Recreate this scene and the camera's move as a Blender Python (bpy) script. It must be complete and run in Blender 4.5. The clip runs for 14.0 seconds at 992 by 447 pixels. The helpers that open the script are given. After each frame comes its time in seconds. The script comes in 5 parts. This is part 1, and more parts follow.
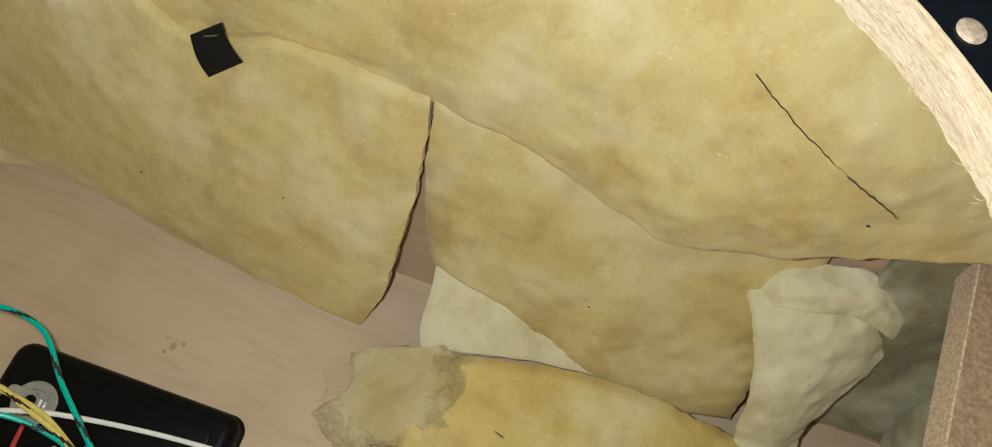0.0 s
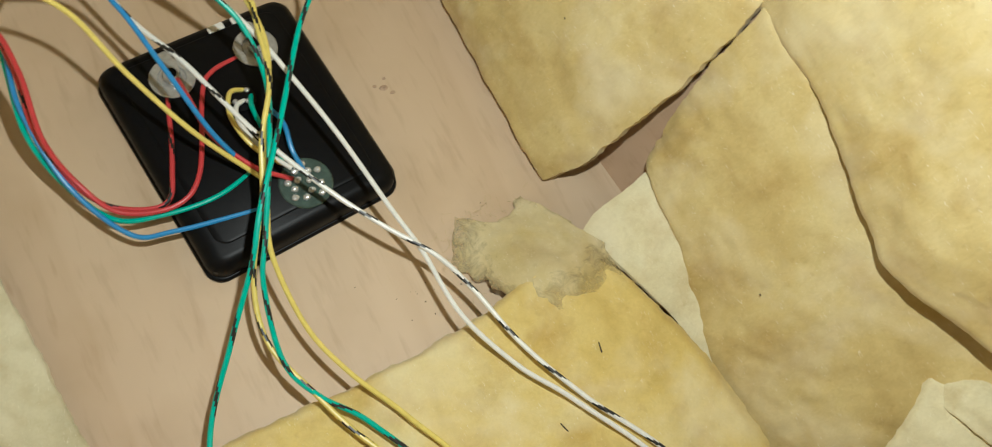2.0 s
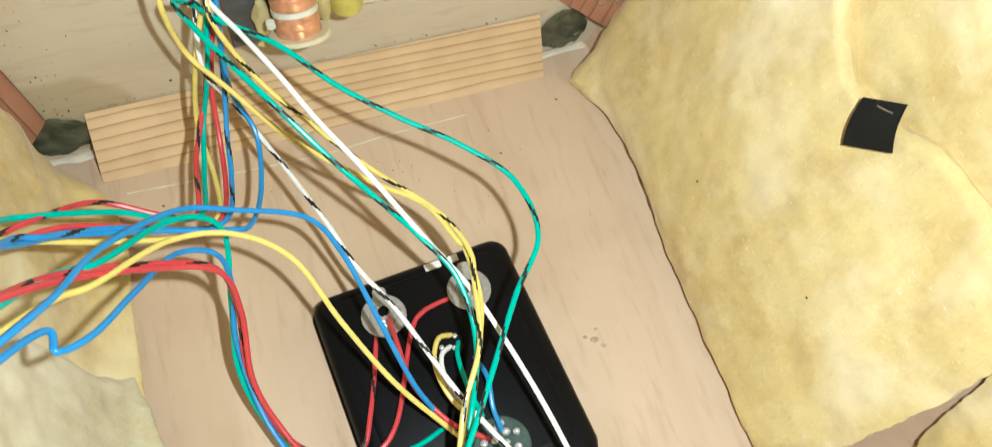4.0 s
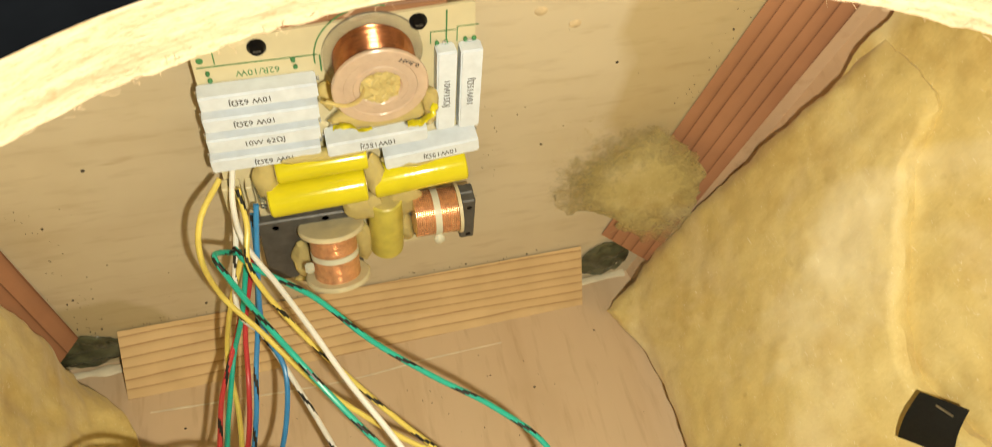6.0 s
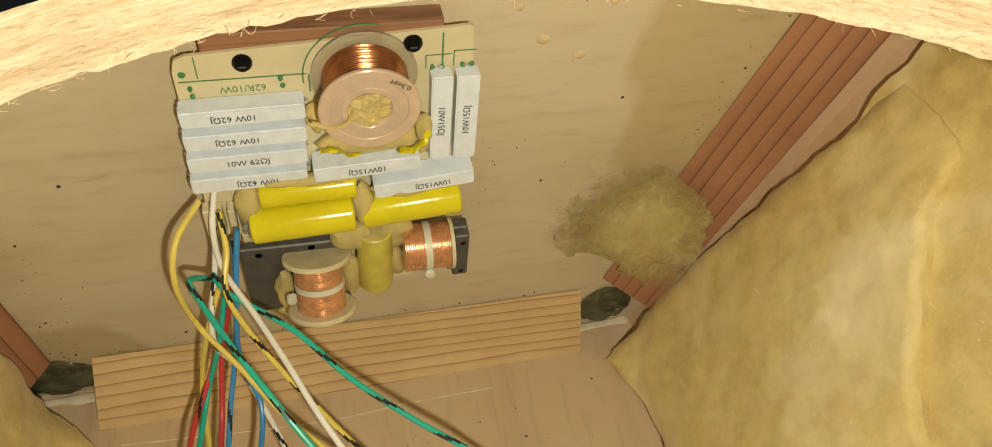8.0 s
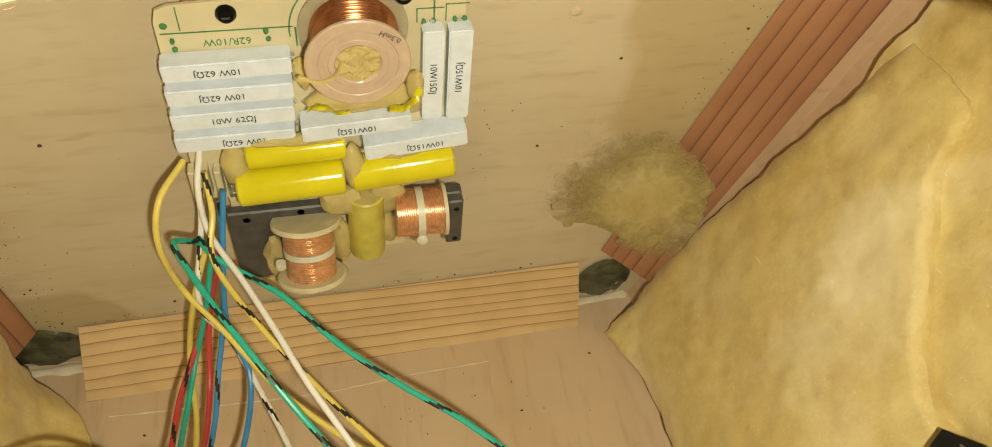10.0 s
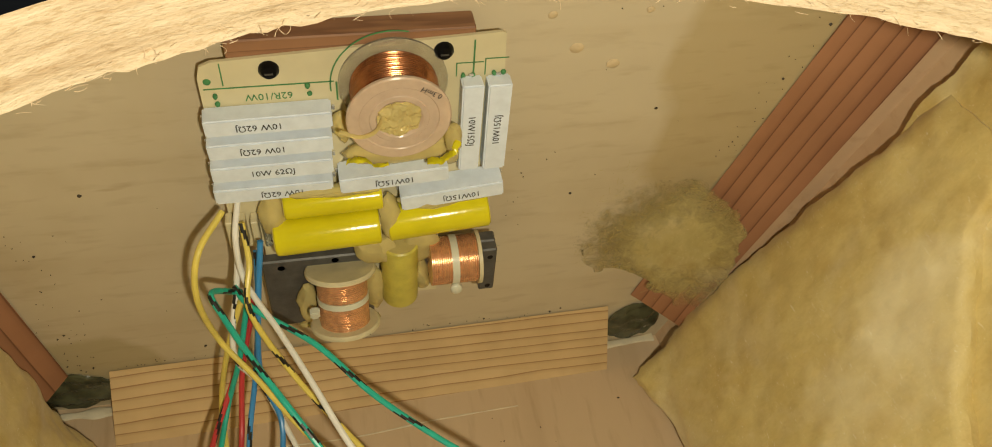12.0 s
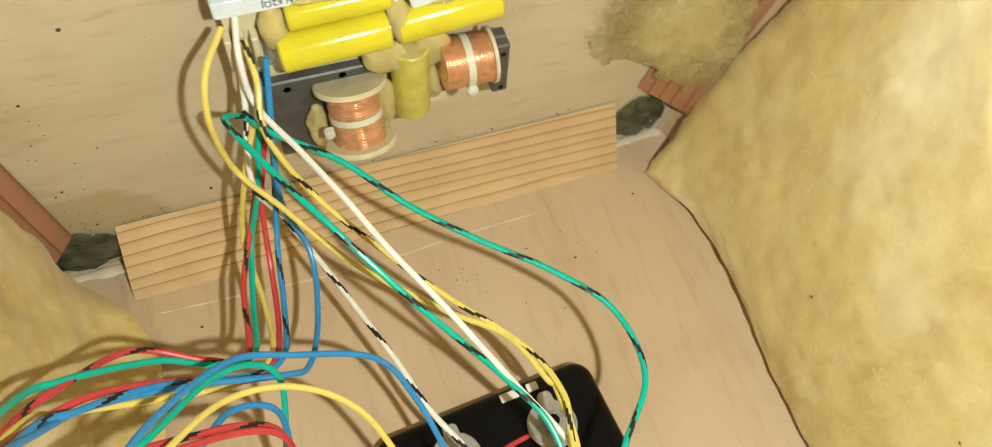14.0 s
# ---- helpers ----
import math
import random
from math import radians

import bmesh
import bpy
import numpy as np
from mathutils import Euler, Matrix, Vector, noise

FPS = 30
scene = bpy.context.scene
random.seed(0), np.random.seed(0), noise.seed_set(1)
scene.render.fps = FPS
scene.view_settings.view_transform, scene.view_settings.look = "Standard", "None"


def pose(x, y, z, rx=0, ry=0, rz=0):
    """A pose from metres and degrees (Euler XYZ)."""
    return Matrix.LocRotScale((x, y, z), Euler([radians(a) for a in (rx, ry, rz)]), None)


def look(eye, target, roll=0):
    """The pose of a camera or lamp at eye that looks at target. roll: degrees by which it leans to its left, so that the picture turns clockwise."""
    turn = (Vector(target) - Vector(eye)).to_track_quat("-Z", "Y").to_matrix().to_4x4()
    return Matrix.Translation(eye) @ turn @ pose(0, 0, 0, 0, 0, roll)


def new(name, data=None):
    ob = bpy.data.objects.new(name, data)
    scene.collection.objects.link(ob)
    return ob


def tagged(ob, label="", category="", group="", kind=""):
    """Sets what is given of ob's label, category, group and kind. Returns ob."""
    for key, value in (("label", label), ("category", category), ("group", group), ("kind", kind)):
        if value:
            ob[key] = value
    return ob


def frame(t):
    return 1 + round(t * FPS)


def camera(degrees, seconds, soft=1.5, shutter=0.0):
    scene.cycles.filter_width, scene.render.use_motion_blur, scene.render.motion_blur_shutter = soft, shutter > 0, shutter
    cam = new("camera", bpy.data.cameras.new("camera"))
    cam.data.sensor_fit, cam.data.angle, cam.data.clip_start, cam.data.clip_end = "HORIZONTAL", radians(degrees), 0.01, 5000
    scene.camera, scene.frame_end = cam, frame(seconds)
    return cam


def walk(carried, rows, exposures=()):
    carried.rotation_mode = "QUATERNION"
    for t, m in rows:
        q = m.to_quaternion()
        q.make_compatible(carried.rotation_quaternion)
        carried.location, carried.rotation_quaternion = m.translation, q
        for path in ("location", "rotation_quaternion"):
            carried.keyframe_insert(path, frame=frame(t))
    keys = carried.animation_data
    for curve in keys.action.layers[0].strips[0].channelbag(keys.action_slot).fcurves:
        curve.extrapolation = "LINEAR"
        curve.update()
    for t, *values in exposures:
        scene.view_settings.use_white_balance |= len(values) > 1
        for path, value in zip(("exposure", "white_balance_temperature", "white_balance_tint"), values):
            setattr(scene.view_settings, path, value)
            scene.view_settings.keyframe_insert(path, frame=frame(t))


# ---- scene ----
cam = camera(60.3, 14.0, soft=1.0, shutter=0.3)
PATH = [
    (0, (-0.011, -0.402, 0.541), (0.86, -0.272, -1.255), 17.0),
    (0.5, (-0.008, -0.41, 0.53), (0.863, -0.24, -1.262), 18.1),
    (1, (-0.039, -0.433, 0.518), (0.78, -0.118, -1.279), 22.3),
    (1.5, (-0.043, -0.424, 0.507), (0.659, -0.058, -1.329), 26.7),
    (2, (-0.081, -0.435, 0.484), (0.611, -0.022, -1.347), 32.7),
    (2.5, (-0.087, -0.419, 0.485), (0.531, -0.025, -1.376), 35.7),
    (3, (-0.101, -0.4, 0.485), (0.476, 0.033, -1.38), 34.2),
    (3.5, (-0.057, -0.358, 0.485), (0.318, 0.228, -1.39), 15.9),
    (3.7, (-0.063, -0.363, 0.476), (0.325, 0.392, -1.335), 10.2),
    (5.8, (-0.052, -0.306, 0.493), (0.346, 0.795, -1.129), 6.5),
    (6, (-0.049, -0.301, 0.5), (0.342, 0.845, -1.091), 5.9),
    (6.5, (-0.05, -0.295, 0.507), (0.34, 0.911, -1.04), 6.4),
    (7, (-0.036, -0.297, 0.495), (0.35, 0.922, -1.043), 6.5),
    (7.5, (-0.035, -0.298, 0.488), (0.335, 0.946, -1.034), 6.2),
    (8, (-0.037, -0.294, 0.481), (0.342, 0.941, -1.046), 6.9),
    (8.5, (-0.031, -0.296, 0.476), (0.34, 0.934, -1.057), 6.3),
    (8.7, (-0.031, -0.299, 0.473), (0.333, 0.931, -1.062), 6.4),
    (10.8, (-0.035, -0.292, 0.464), (0.338, 0.925, -1.078), 7.2),
    (11, (-0.039, -0.288, 0.469), (0.324, 0.952, -1.058), 6.4),
    (11.5, (-0.041, -0.287, 0.473), (0.316, 0.975, -1.037), 6.0),
    (12, (-0.042, -0.286, 0.471), (0.309, 0.982, -1.035), 6.1),
    (12.5, (-0.047, -0.284, 0.466), (0.303, 0.968, -1.053), 6.4),
    (13, (-0.053, -0.286, 0.465), (0.299, 0.923, -1.088), 6.6),
    (13.5, (-0.076, -0.294, 0.445), (0.266, 0.815, -1.184), 7.5),
    (14, (-0.077, -0.287, 0.443), (0.328, 0.673, -1.265), 5.3),
]
EXPOSURES = [
    (0.0, -0.65, 5800, 3), (0.5, -0.55, 5800, 3), (1.0, -0.30, 5750, 3), (1.5, -0.22, 5600, 3), (2.0, -0.24, 5850, 1), (2.5, -0.33, 5850, 1), (3.0, -0.05, 5600, 5), (3.5, 0.58, 5150, 4),
    (6.0, 0.12, 7900, 4), (6.5, -0.42, 7900, 3), (6.8, -0.42, 7750, 3), (7.2, -0.41, 7950, 3), (8.0, -0.34, 8050, 4), (8.5, -0.18, 8100, 3), (11.0, -0.18, 8100, 2), (11.5, -0.51, 8050, 2), (12.0, -0.56, 8250, 3), (12.5, -0.46, 8300, 3), (13.0, -0.04, 7550, 0), (13.5, 0.28, 6450, -4), (14.0, 0.30, 6500, 0),
]
walk(cam, [(t, look(eye, target, roll)) for t, eye, target, roll in PATH], EXPOSURES)


# ---- world and light ----
world = bpy.data.worlds.new("dim_room")
scene.world = world
world.use_nodes = True
world.node_tree.nodes["Background"].inputs[0].default_value = (0.75, 0.85, 1.0, 1)
world.node_tree.nodes["Background"].inputs[1].default_value = 0.015


def lamp(name, place, watts, radius, colour):
    data = bpy.data.lights.new(name, "POINT")
    data.energy, data.shadow_soft_size, data.color = watts, radius, colour
    ob = new(name, data)
    ob.location = place
    return ob


lamp("torch_light", (-0.004, -0.368, 0.505), 8.2, 0.006, (1.0, 0.96, 0.88))


# ---- materials ----
def nodes_of(name, rough=0.6, metal=0.0):
    m = bpy.data.materials.new(name)
    m.use_nodes = True
    n, l = m.node_tree.nodes, m.node_tree.links
    b = n["Principled BSDF"]
    b.inputs["Roughness"].default_value, b.inputs["Metallic"].default_value = rough, metal
    return m, n, l, b


def ramp_of(n, l, source, stops):
    r = n.new("ShaderNodeValToRGB")
    e = r.color_ramp.elements
    while len(e) < len(stops):
        e.new(0.5)
    for k, (at, c) in enumerate(stops):
        e[k].position, e[k].color = at, (*c, 1)
    l.new(source, r.inputs[0])
    return r.outputs[0]


def coords(n, l, scale=(1, 1, 1), turn=(0, 0, 0)):
    c = n.new("ShaderNodeTexCoord")
    m = n.new("ShaderNodeMapping")
    m.inputs["Scale"].default_value, m.inputs["Rotation"].default_value = scale, turn
    l.new(c.outputs["Object"], m.inputs[0])
    return m.outputs[0]


def noise_of(n, l, vec, scale, detail=4, rough=0.55, warp=0.0):
    t = n.new("ShaderNodeTexNoise")
    t.inputs["Scale"].default_value, t.inputs["Detail"].default_value = scale, detail
    t.inputs["Roughness"].default_value, t.inputs["Distortion"].default_value = rough, warp
    l.new(vec, t.inputs["Vector"])
    return t.outputs[0]


def mixed(n, l, a, b, fac, kind="MIX"):
    x = n.new("ShaderNodeMix")
    x.data_type, x.blend_type = "RGBA", kind
    for sock, v in ((x.inputs[0], fac), (x.inputs[6], a), (x.inputs[7], b)):
        if hasattr(v, "links"):
            l.new(v, sock)
        else:
            sock.default_value = v if isinstance(v, float) else (*v, 1)
    return x.outputs[2]


def bumped(n, l, b, height, strength, distance):
    u = n.new("ShaderNodeBump")
    u.inputs["Strength"].default_value, u.inputs["Distance"].default_value = strength, distance
    l.new(height, u.inputs["Height"])
    l.new(u.outputs[0], b.inputs["Normal"])


def plain(name, colour, rough=0.5, metal=0.0, grain=0.12, scale=60.0, bump=0.1):
    """A surface of one colour with slight mottling and relief."""
    m, n, l, b = nodes_of(name, rough, metal)
    v = coords(n, l)
    f = noise_of(n, l, v, scale)
    dark = tuple(c * (1 - grain) for c in colour)
    light = tuple(min(1, c * (1 + grain)) for c in colour)
    l.new(ramp_of(n, l, f, [(0.3, dark), (0.7, light)]), b.inputs["Base Color"])
    if bump:
        bumped(n, l, b, noise_of(n, l, v, scale * 8), bump, 0.0004)
    return m


def veneer(name, dark, light, stretch, rough=0.55, fine=900.0, lined=0.30):
    """Plywood face: long soft figure, fine pores, a few stains."""
    m, n, l, b = nodes_of(name, rough)
    v = coords(n, l, stretch)
    broad = ramp_of(n, l, noise_of(n, l, v, 9.0, 5, 0.55, 0.5), [(0.25, dark), (0.75, light)])
    pores = ramp_of(n, l, noise_of(n, l, v, fine / 6, 3), [(0.30, (0.80, 0.75, 0.70)), (0.46, (1, 1, 1))])
    flecks = ramp_of(n, l, noise_of(n, l, coords(n, l, tuple(a * b for a, b in zip(stretch, (3, 3, 3)))), 30.0, 2), [(0.22, (0.70, 0.60, 0.50)), (0.29, (1, 1, 1))])
    stain = ramp_of(n, l, noise_of(n, l, coords(n, l), 11.0, 4), [(0.28, (0.84, 0.80, 0.73)), (0.52, (1, 1, 1))])
    g = n.new("ShaderNodeTexWave")
    g.bands_direction, g.wave_profile = "Y" if stretch[0] < stretch[1] else "X", "SAW"
    if stretch[0] < stretch[1]:
        g.bands_direction = "Z"
    g.inputs["Scale"].default_value, g.inputs["Distortion"].default_value = 5.0, 14.0
    g.inputs["Detail"].default_value, g.inputs["Detail Scale"].default_value = 2.0, 0.35
    l.new(v, g.inputs["Vector"])
    lines = ramp_of(n, l, g.outputs[1], [(0.0, (1, 1, 1)), (0.80, (0.97, 0.95, 0.92)), (0.95, (0.80, 0.72, 0.62)), (1.0, (1, 1, 1))])
    c = mixed(n, l, mixed(n, l, mixed(n, l, broad, pores, 0.5, "MULTIPLY"), flecks, 0.5, "MULTIPLY"), stain, 0.75, "MULTIPLY")
    c = mixed(n, l, c, lines, lined, "MULTIPLY")
    l.new(c, b.inputs["Base Color"])
    bumped(n, l, b, noise_of(n, l, v, fine / 6, 3), 0.12, 0.0004)
    return m


def pine(name, dark, light, across, bands, rough=0.55, along=(1, 1, 1)):
    """Sawn softwood with growth rings that show as lines. across: the axis over which the rings follow one another."""
    m, n, l, b = nodes_of(name, rough)
    v = coords(n, l)
    w = n.new("ShaderNodeTexWave")
    w.bands_direction = across
    w.wave_profile = "SAW"
    w.inputs["Scale"].default_value, w.inputs["Distortion"].default_value = bands, 2.4
    w.inputs["Detail"].default_value, w.inputs["Detail Scale"].default_value = 2.5, 1.6
    st = coords(n, l, along)
    l.new(st, w.inputs["Vector"])
    rings = ramp_of(n, l, w.outputs[1], [(0.0, light), (0.62, tuple(0.10 * a + 0.90 * c for a, c in zip(dark, light))), (0.86, tuple(0.32 * a + 0.68 * c for a, c in zip(dark, light))), (0.95, dark), (1.0, light)])
    mott = ramp_of(n, l, noise_of(n, l, v, 35.0, 4), [(0.3, (0.82, 0.8, 0.78)), (0.65, (1, 1, 1))])
    l.new(mixed(n, l, rings, mott, 0.8, "MULTIPLY"), b.inputs["Base Color"])
    bumped(n, l, b, noise_of(n, l, st, 400.0, 3), 0.2, 0.0004)
    return m


def wool(name, deep, mid, pale, soft=26.0):
    """Bonded wool wadding: cloudy colour, fibre streaks, felted relief."""
    m, n, l, b = nodes_of(name, 0.75)
    v = coords(n, l)
    cloud = ramp_of(n, l, noise_of(n, l, v, soft, 5, 0.58, 0.5), [(0.22, deep), (0.46, mid), (0.80, pale)])
    fib = ramp_of(n, l, noise_of(n, l, coords(n, l, (1, 1, 0.35), (0.5, 0.3, 0.6)), 330.0, 4, 0.7, 1.5), [(0.34, (0.82, 0.79, 0.71)), (0.60, (1, 1, 1))])
    spots = ramp_of(n, l, noise_of(n, l, v, 150.0, 2), [(0.24, (0.74, 0.66, 0.5)), (0.34, (1, 1, 1))])
    bleached = noise_of(n, l, coords(n, l, (1, 1, 1), (0.4, 0.2, 0.9)), 13.0, 4, 0.55, 0.4)
    patch = ramp_of(n, l, bleached, [(0.48, (0, 0, 0)), (0.70, (0.46, 0.46, 0.46))])
    grubby = ramp_of(n, l, noise_of(n, l, v, 31.0, 4, 0.6), [(0.28, (0.76, 0.66, 0.50)), (0.50, (1, 1, 1))])
    hair = ramp_of(n, l, noise_of(n, l, coords(n, l, (1, 0.25, 1), (0.2, 0.7, 0.1)), 620.0, 2, 0.6, 2.0), [(0.66, (0, 0, 0)), (0.74, (0.5, 0.5, 0.5))])
    c = mixed(n, l, mixed(n, l, cloud, fib, 0.42, "MULTIPLY"), spots, 0.35, "MULTIPLY")
    c = mixed(n, l, mixed(n, l, c, grubby, 0.8, "MULTIPLY"), (0.84, 0.78, 0.58), patch)
    c = mixed(n, l, c, (0.86, 0.80, 0.62), hair)
    l.new(c, b.inputs["Base Color"])
    b.inputs["Subsurface Weight"].default_value = 0.0
    b.inputs["Sheen Weight"].default_value = 0.15
    bumped(n, l, b, noise_of(n, l, v, 200.0, 4, 0.55, 0.6), 0.13, 0.0010)
    folds = n.new("ShaderNodeBump")
    folds.inputs["Strength"].default_value, folds.inputs["Distance"].default_value = 0.15, 0.012
    l.new(noise_of(n, l, coords(n, l, (1.0, 0.55, 0.8), (0.3, 0.2, 0.5)), 24.0, 2, 0.4, 1.2), folds.inputs["Height"])
    l.new(folds.outputs[0], b.inputs["Normal"].links[0].from_node.inputs["Normal"])
    return m


FLOOR_PLY = veneer("back_panel_plywood", (0.540, 0.398, 0.258), (0.650, 0.502, 0.342), (1.0, 0.16, 1.0), lined=0.22)
WALL_PLY = veneer("end_panel_plywood", (0.51, 0.43, 0.30), (0.615, 0.535, 0.385), (0.22, 1.0, 1.0), lined=0.16)
SIDE_PLY = veneer("side_panel_plywood", (0.46, 0.30, 0.19), (0.58, 0.42, 0.28), (1.0, 0.3, 1.0))
PINE = pine("pale_pine", (0.30, 0.145, 0.055), (0.66, 0.475, 0.255), "Z", 55.0, along=(0.10, 0.6, 1))
REDWOOD = pine("red_softwood", (0.14, 0.052, 0.025), (0.38, 0.180, 0.098), "X", 40.0, along=(1, 0.6, 0.08))
BROWN = pine("brown_block", (0.19, 0.085, 0.045), (0.32, 0.16, 0.085), "Z", 60.0, along=(0.1, 1, 1))
CHIP = plain("chipboard", (0.46, 0.31, 0.20), 0.8, 0, 0.3, 420.0, 0.4)
CHIP_EDGE = plain("chipboard_edge", (0.62, 0.47, 0.33), 0.85, 0, 0.35, 600.0, 0.6)
BLACK_PAINT = plain("black_front_paint", (0.008, 0.010, 0.014), 0.35, 0, 0.3, 30.0, 0.1)
BLACK = plain("black_plastic", (0.0045, 0.0045, 0.005), 0.38, 0, 0.2, 300.0, 0.1)
BLACK.node_tree.nodes["Principled BSDF"].inputs["Specular IOR Level"].default_value = 0.13
WOOL = wool("yellow_wadding", (0.494, 0.363, 0.125), (0.627, 0.488, 0.194), (0.722, 0.605, 0.297), 17.0)
WOOL_RICH = wool("golden_wadding", (0.532, 0.381, 0.095), (0.684, 0.521, 0.163), (0.741, 0.623, 0.292), 17.0)
WOOL_PALE = wool("pale_wadding", (0.63, 0.55, 0.32), (0.75, 0.68, 0.43), (0.81, 0.76, 0.54), 20.0)
WOOL_GREY = wool("greyish_wadding", (0.44, 0.38, 0.23), (0.56, 0.50, 0.31), (0.66, 0.60, 0.40), 20.0)
FUZZ = wool("matted_wadding", (0.40, 0.31, 0.120), (0.53, 0.42, 0.175), (0.62, 0.52, 0.26), 30.0)
TUFT = wool("stuck_wadding_tuft", (0.34, 0.27, 0.10), (0.445, 0.36, 0.145), (0.53, 0.44, 0.205), 40.0)


def wispy(m, centre, radii, low, high):
    """Let a matted tuft thin out into gaps between its fibres towards its rim."""
    n, l = m.node_tree.nodes, m.node_tree.links
    c, p, g = n.new("ShaderNodeTexCoord"), n.new("ShaderNodeMapping"), n.new("ShaderNodeTexGradient")
    p.vector_type, g.gradient_type = "TEXTURE", "SPHERICAL"
    p.inputs["Location"].default_value, p.inputs["Scale"].default_value = centre, radii
    l.new(c.outputs["Object"], p.inputs[0])
    l.new(p.outputs[0], g.inputs[0])
    v = coords(n, l)
    shift = n.new("ShaderNodeMath")
    shift.operation = "MULTIPLY_ADD"
    shift.inputs[1].default_value, shift.inputs[2].default_value = 0.9, -0.45
    l.new(noise_of(n, l, v, 120.0, 6, 0.72, 0.8), shift.inputs[0])
    add = n.new("ShaderNodeMath")
    add.operation = "ADD"
    l.new(g.outputs[1], add.inputs[0])
    l.new(shift.outputs[0], add.inputs[1])
    l.new(ramp_of(n, l, add.outputs[0], [(low, (0, 0, 0)), (high, (1, 1, 1))]), n["Principled BSDF"].inputs["Alpha"])


wispy(TUFT, (0.142, -0.010, 0.106), (0.064, 0.2, 0.062), 0.14, 0.72)
wispy(FUZZ, (0.113, -0.350, 0.012), (0.060, 0.054, 0.2), 0.05, 0.48)
# a darker grey-green tone for the two sheets at the far end
WOOL_DARK = wool("dark_wadding", (0.13, 0.12, 0.065), (0.22, 0.20, 0.11), (0.32, 0.29, 0.17), 26.0)


def soaked(m, spots):
    """Old glue soaked into a panel: darker, yellower patches with uneven outlines. spots: (centre, radii)."""
    n, l = m.node_tree.nodes, m.node_tree.links
    b = n["Principled BSDF"]
    for centre, radii, tint in spots:
        c, p, g = n.new("ShaderNodeTexCoord"), n.new("ShaderNodeMapping"), n.new("ShaderNodeTexGradient")
        p.vector_type, g.gradient_type = "TEXTURE", "SPHERICAL"
        p.inputs["Location"].default_value, p.inputs["Scale"].default_value = centre, radii
        l.new(c.outputs["Object"], p.inputs[0])
        l.new(p.outputs[0], g.inputs[0])
        shift, add = n.new("ShaderNodeMath"), n.new("ShaderNodeMath")
        shift.operation, add.operation = "MULTIPLY_ADD", "ADD"
        shift.inputs[1].default_value, shift.inputs[2].default_value = 0.9, -0.45
        l.new(noise_of(n, l, coords(n, l), 16.0, 4, 0.5), shift.inputs[0])
        l.new(g.outputs[1], add.inputs[0])
        l.new(shift.outputs[0], add.inputs[1])
        fac = ramp_of(n, l, add.outputs[0], [(0.16, (0, 0, 0)), (0.30, (1, 1, 1))])
        old = b.inputs["Base Color"].links[0].from_socket
        l.new(mixed(n, l, old, mixed(n, l, old, tint, 1.0, "MULTIPLY"), fac), b.inputs["Base Color"])


soaked(WALL_PLY, (((0.162, 0.0, 0.215), (0.072, 0.3, 0.110), (0.84, 0.79, 0.66)), ((-0.20, 0.0, 0.035), (0.06, 0.3, 0.045), (0.80, 0.78, 0.68))))


# ---- building helpers ----
def finish(bm, mats, name, smooth=True):
    me = bpy.data.meshes.new(name)
    bmesh.ops.recalc_face_normals(bm, faces=bm.faces)
    bm.to_mesh(me)
    bm.free()
    for m in mats if isinstance(mats, (list, tuple)) else [mats]:
        me.materials.append(m)
    if smooth:
        me.shade_smooth()
        me.set_sharp_from_angle(angle=radians(35))
    return me


def part(name, bm, material, parent=None, label="", smooth=True):
    ob = new(name, finish(bm, material, name, smooth))
    if parent is not None:
        ob.parent = parent
    if label:
        ob["label"] = label
    return ob


def thing(name, label, category, place=(0, 0, 0), group="", kind=""):
    ob = new(name)
    ob.empty_display_size = 0.01
    ob.location = place
    return tagged(ob, label, category, group, kind)


def box(x0, x1, y0, y1, z0, z1, bevel=0.0, segs=2):
    bm = bmesh.new()
    bmesh.ops.create_cube(bm, size=1, matrix=Matrix.Translation(((x0 + x1) / 2, (y0 + y1) / 2, (z0 + z1) / 2)) @ Matrix.Diagonal((x1 - x0, y1 - y0, z1 - z0, 1)))
    if bevel:
        bmesh.ops.bevel(bm, geom=bm.edges[:], offset=bevel, segments=segs, affect="EDGES")
    return bm


def solid(points, faces):
    bm = bmesh.new()
    vs = [bm.verts.new(p) for p in points]
    for f in faces:
        bm.faces.new([vs[k] for k in f])
    return bm


HEX = [(0, 1, 2, 3), (7, 6, 5, 4), (0, 4, 5, 1), (1, 5, 6, 2), (2, 6, 7, 3), (3, 7, 4, 0)]
PRISM = [(0, 1, 2), (5, 4, 3), (0, 3, 4, 1), (1, 4, 5, 2), (2, 5, 3, 0)]


def rod(a, b, r0, r1=None, segs=24, bevel=0.0):
    """A round bar from a to b."""
    a, b = Vector(a), Vector(b)
    r1 = r0 if r1 is None else r1
    bm = bmesh.new()
    turn = (b - a).to_track_quat("Z", "Y").to_matrix().to_4x4()
    bmesh.ops.create_cone(bm, cap_ends=True, segments=segs, radius1=r0, radius2=r1, depth=(b - a).length, matrix=Matrix.Translation((a + b) / 2) @ turn)
    if bevel:
        caps = [e for e in bm.edges if any(len(f.verts) > 4 for f in e.link_faces)]
        bmesh.ops.bevel(bm, geom=caps, offset=bevel, segments=2, affect="EDGES")
    return bm


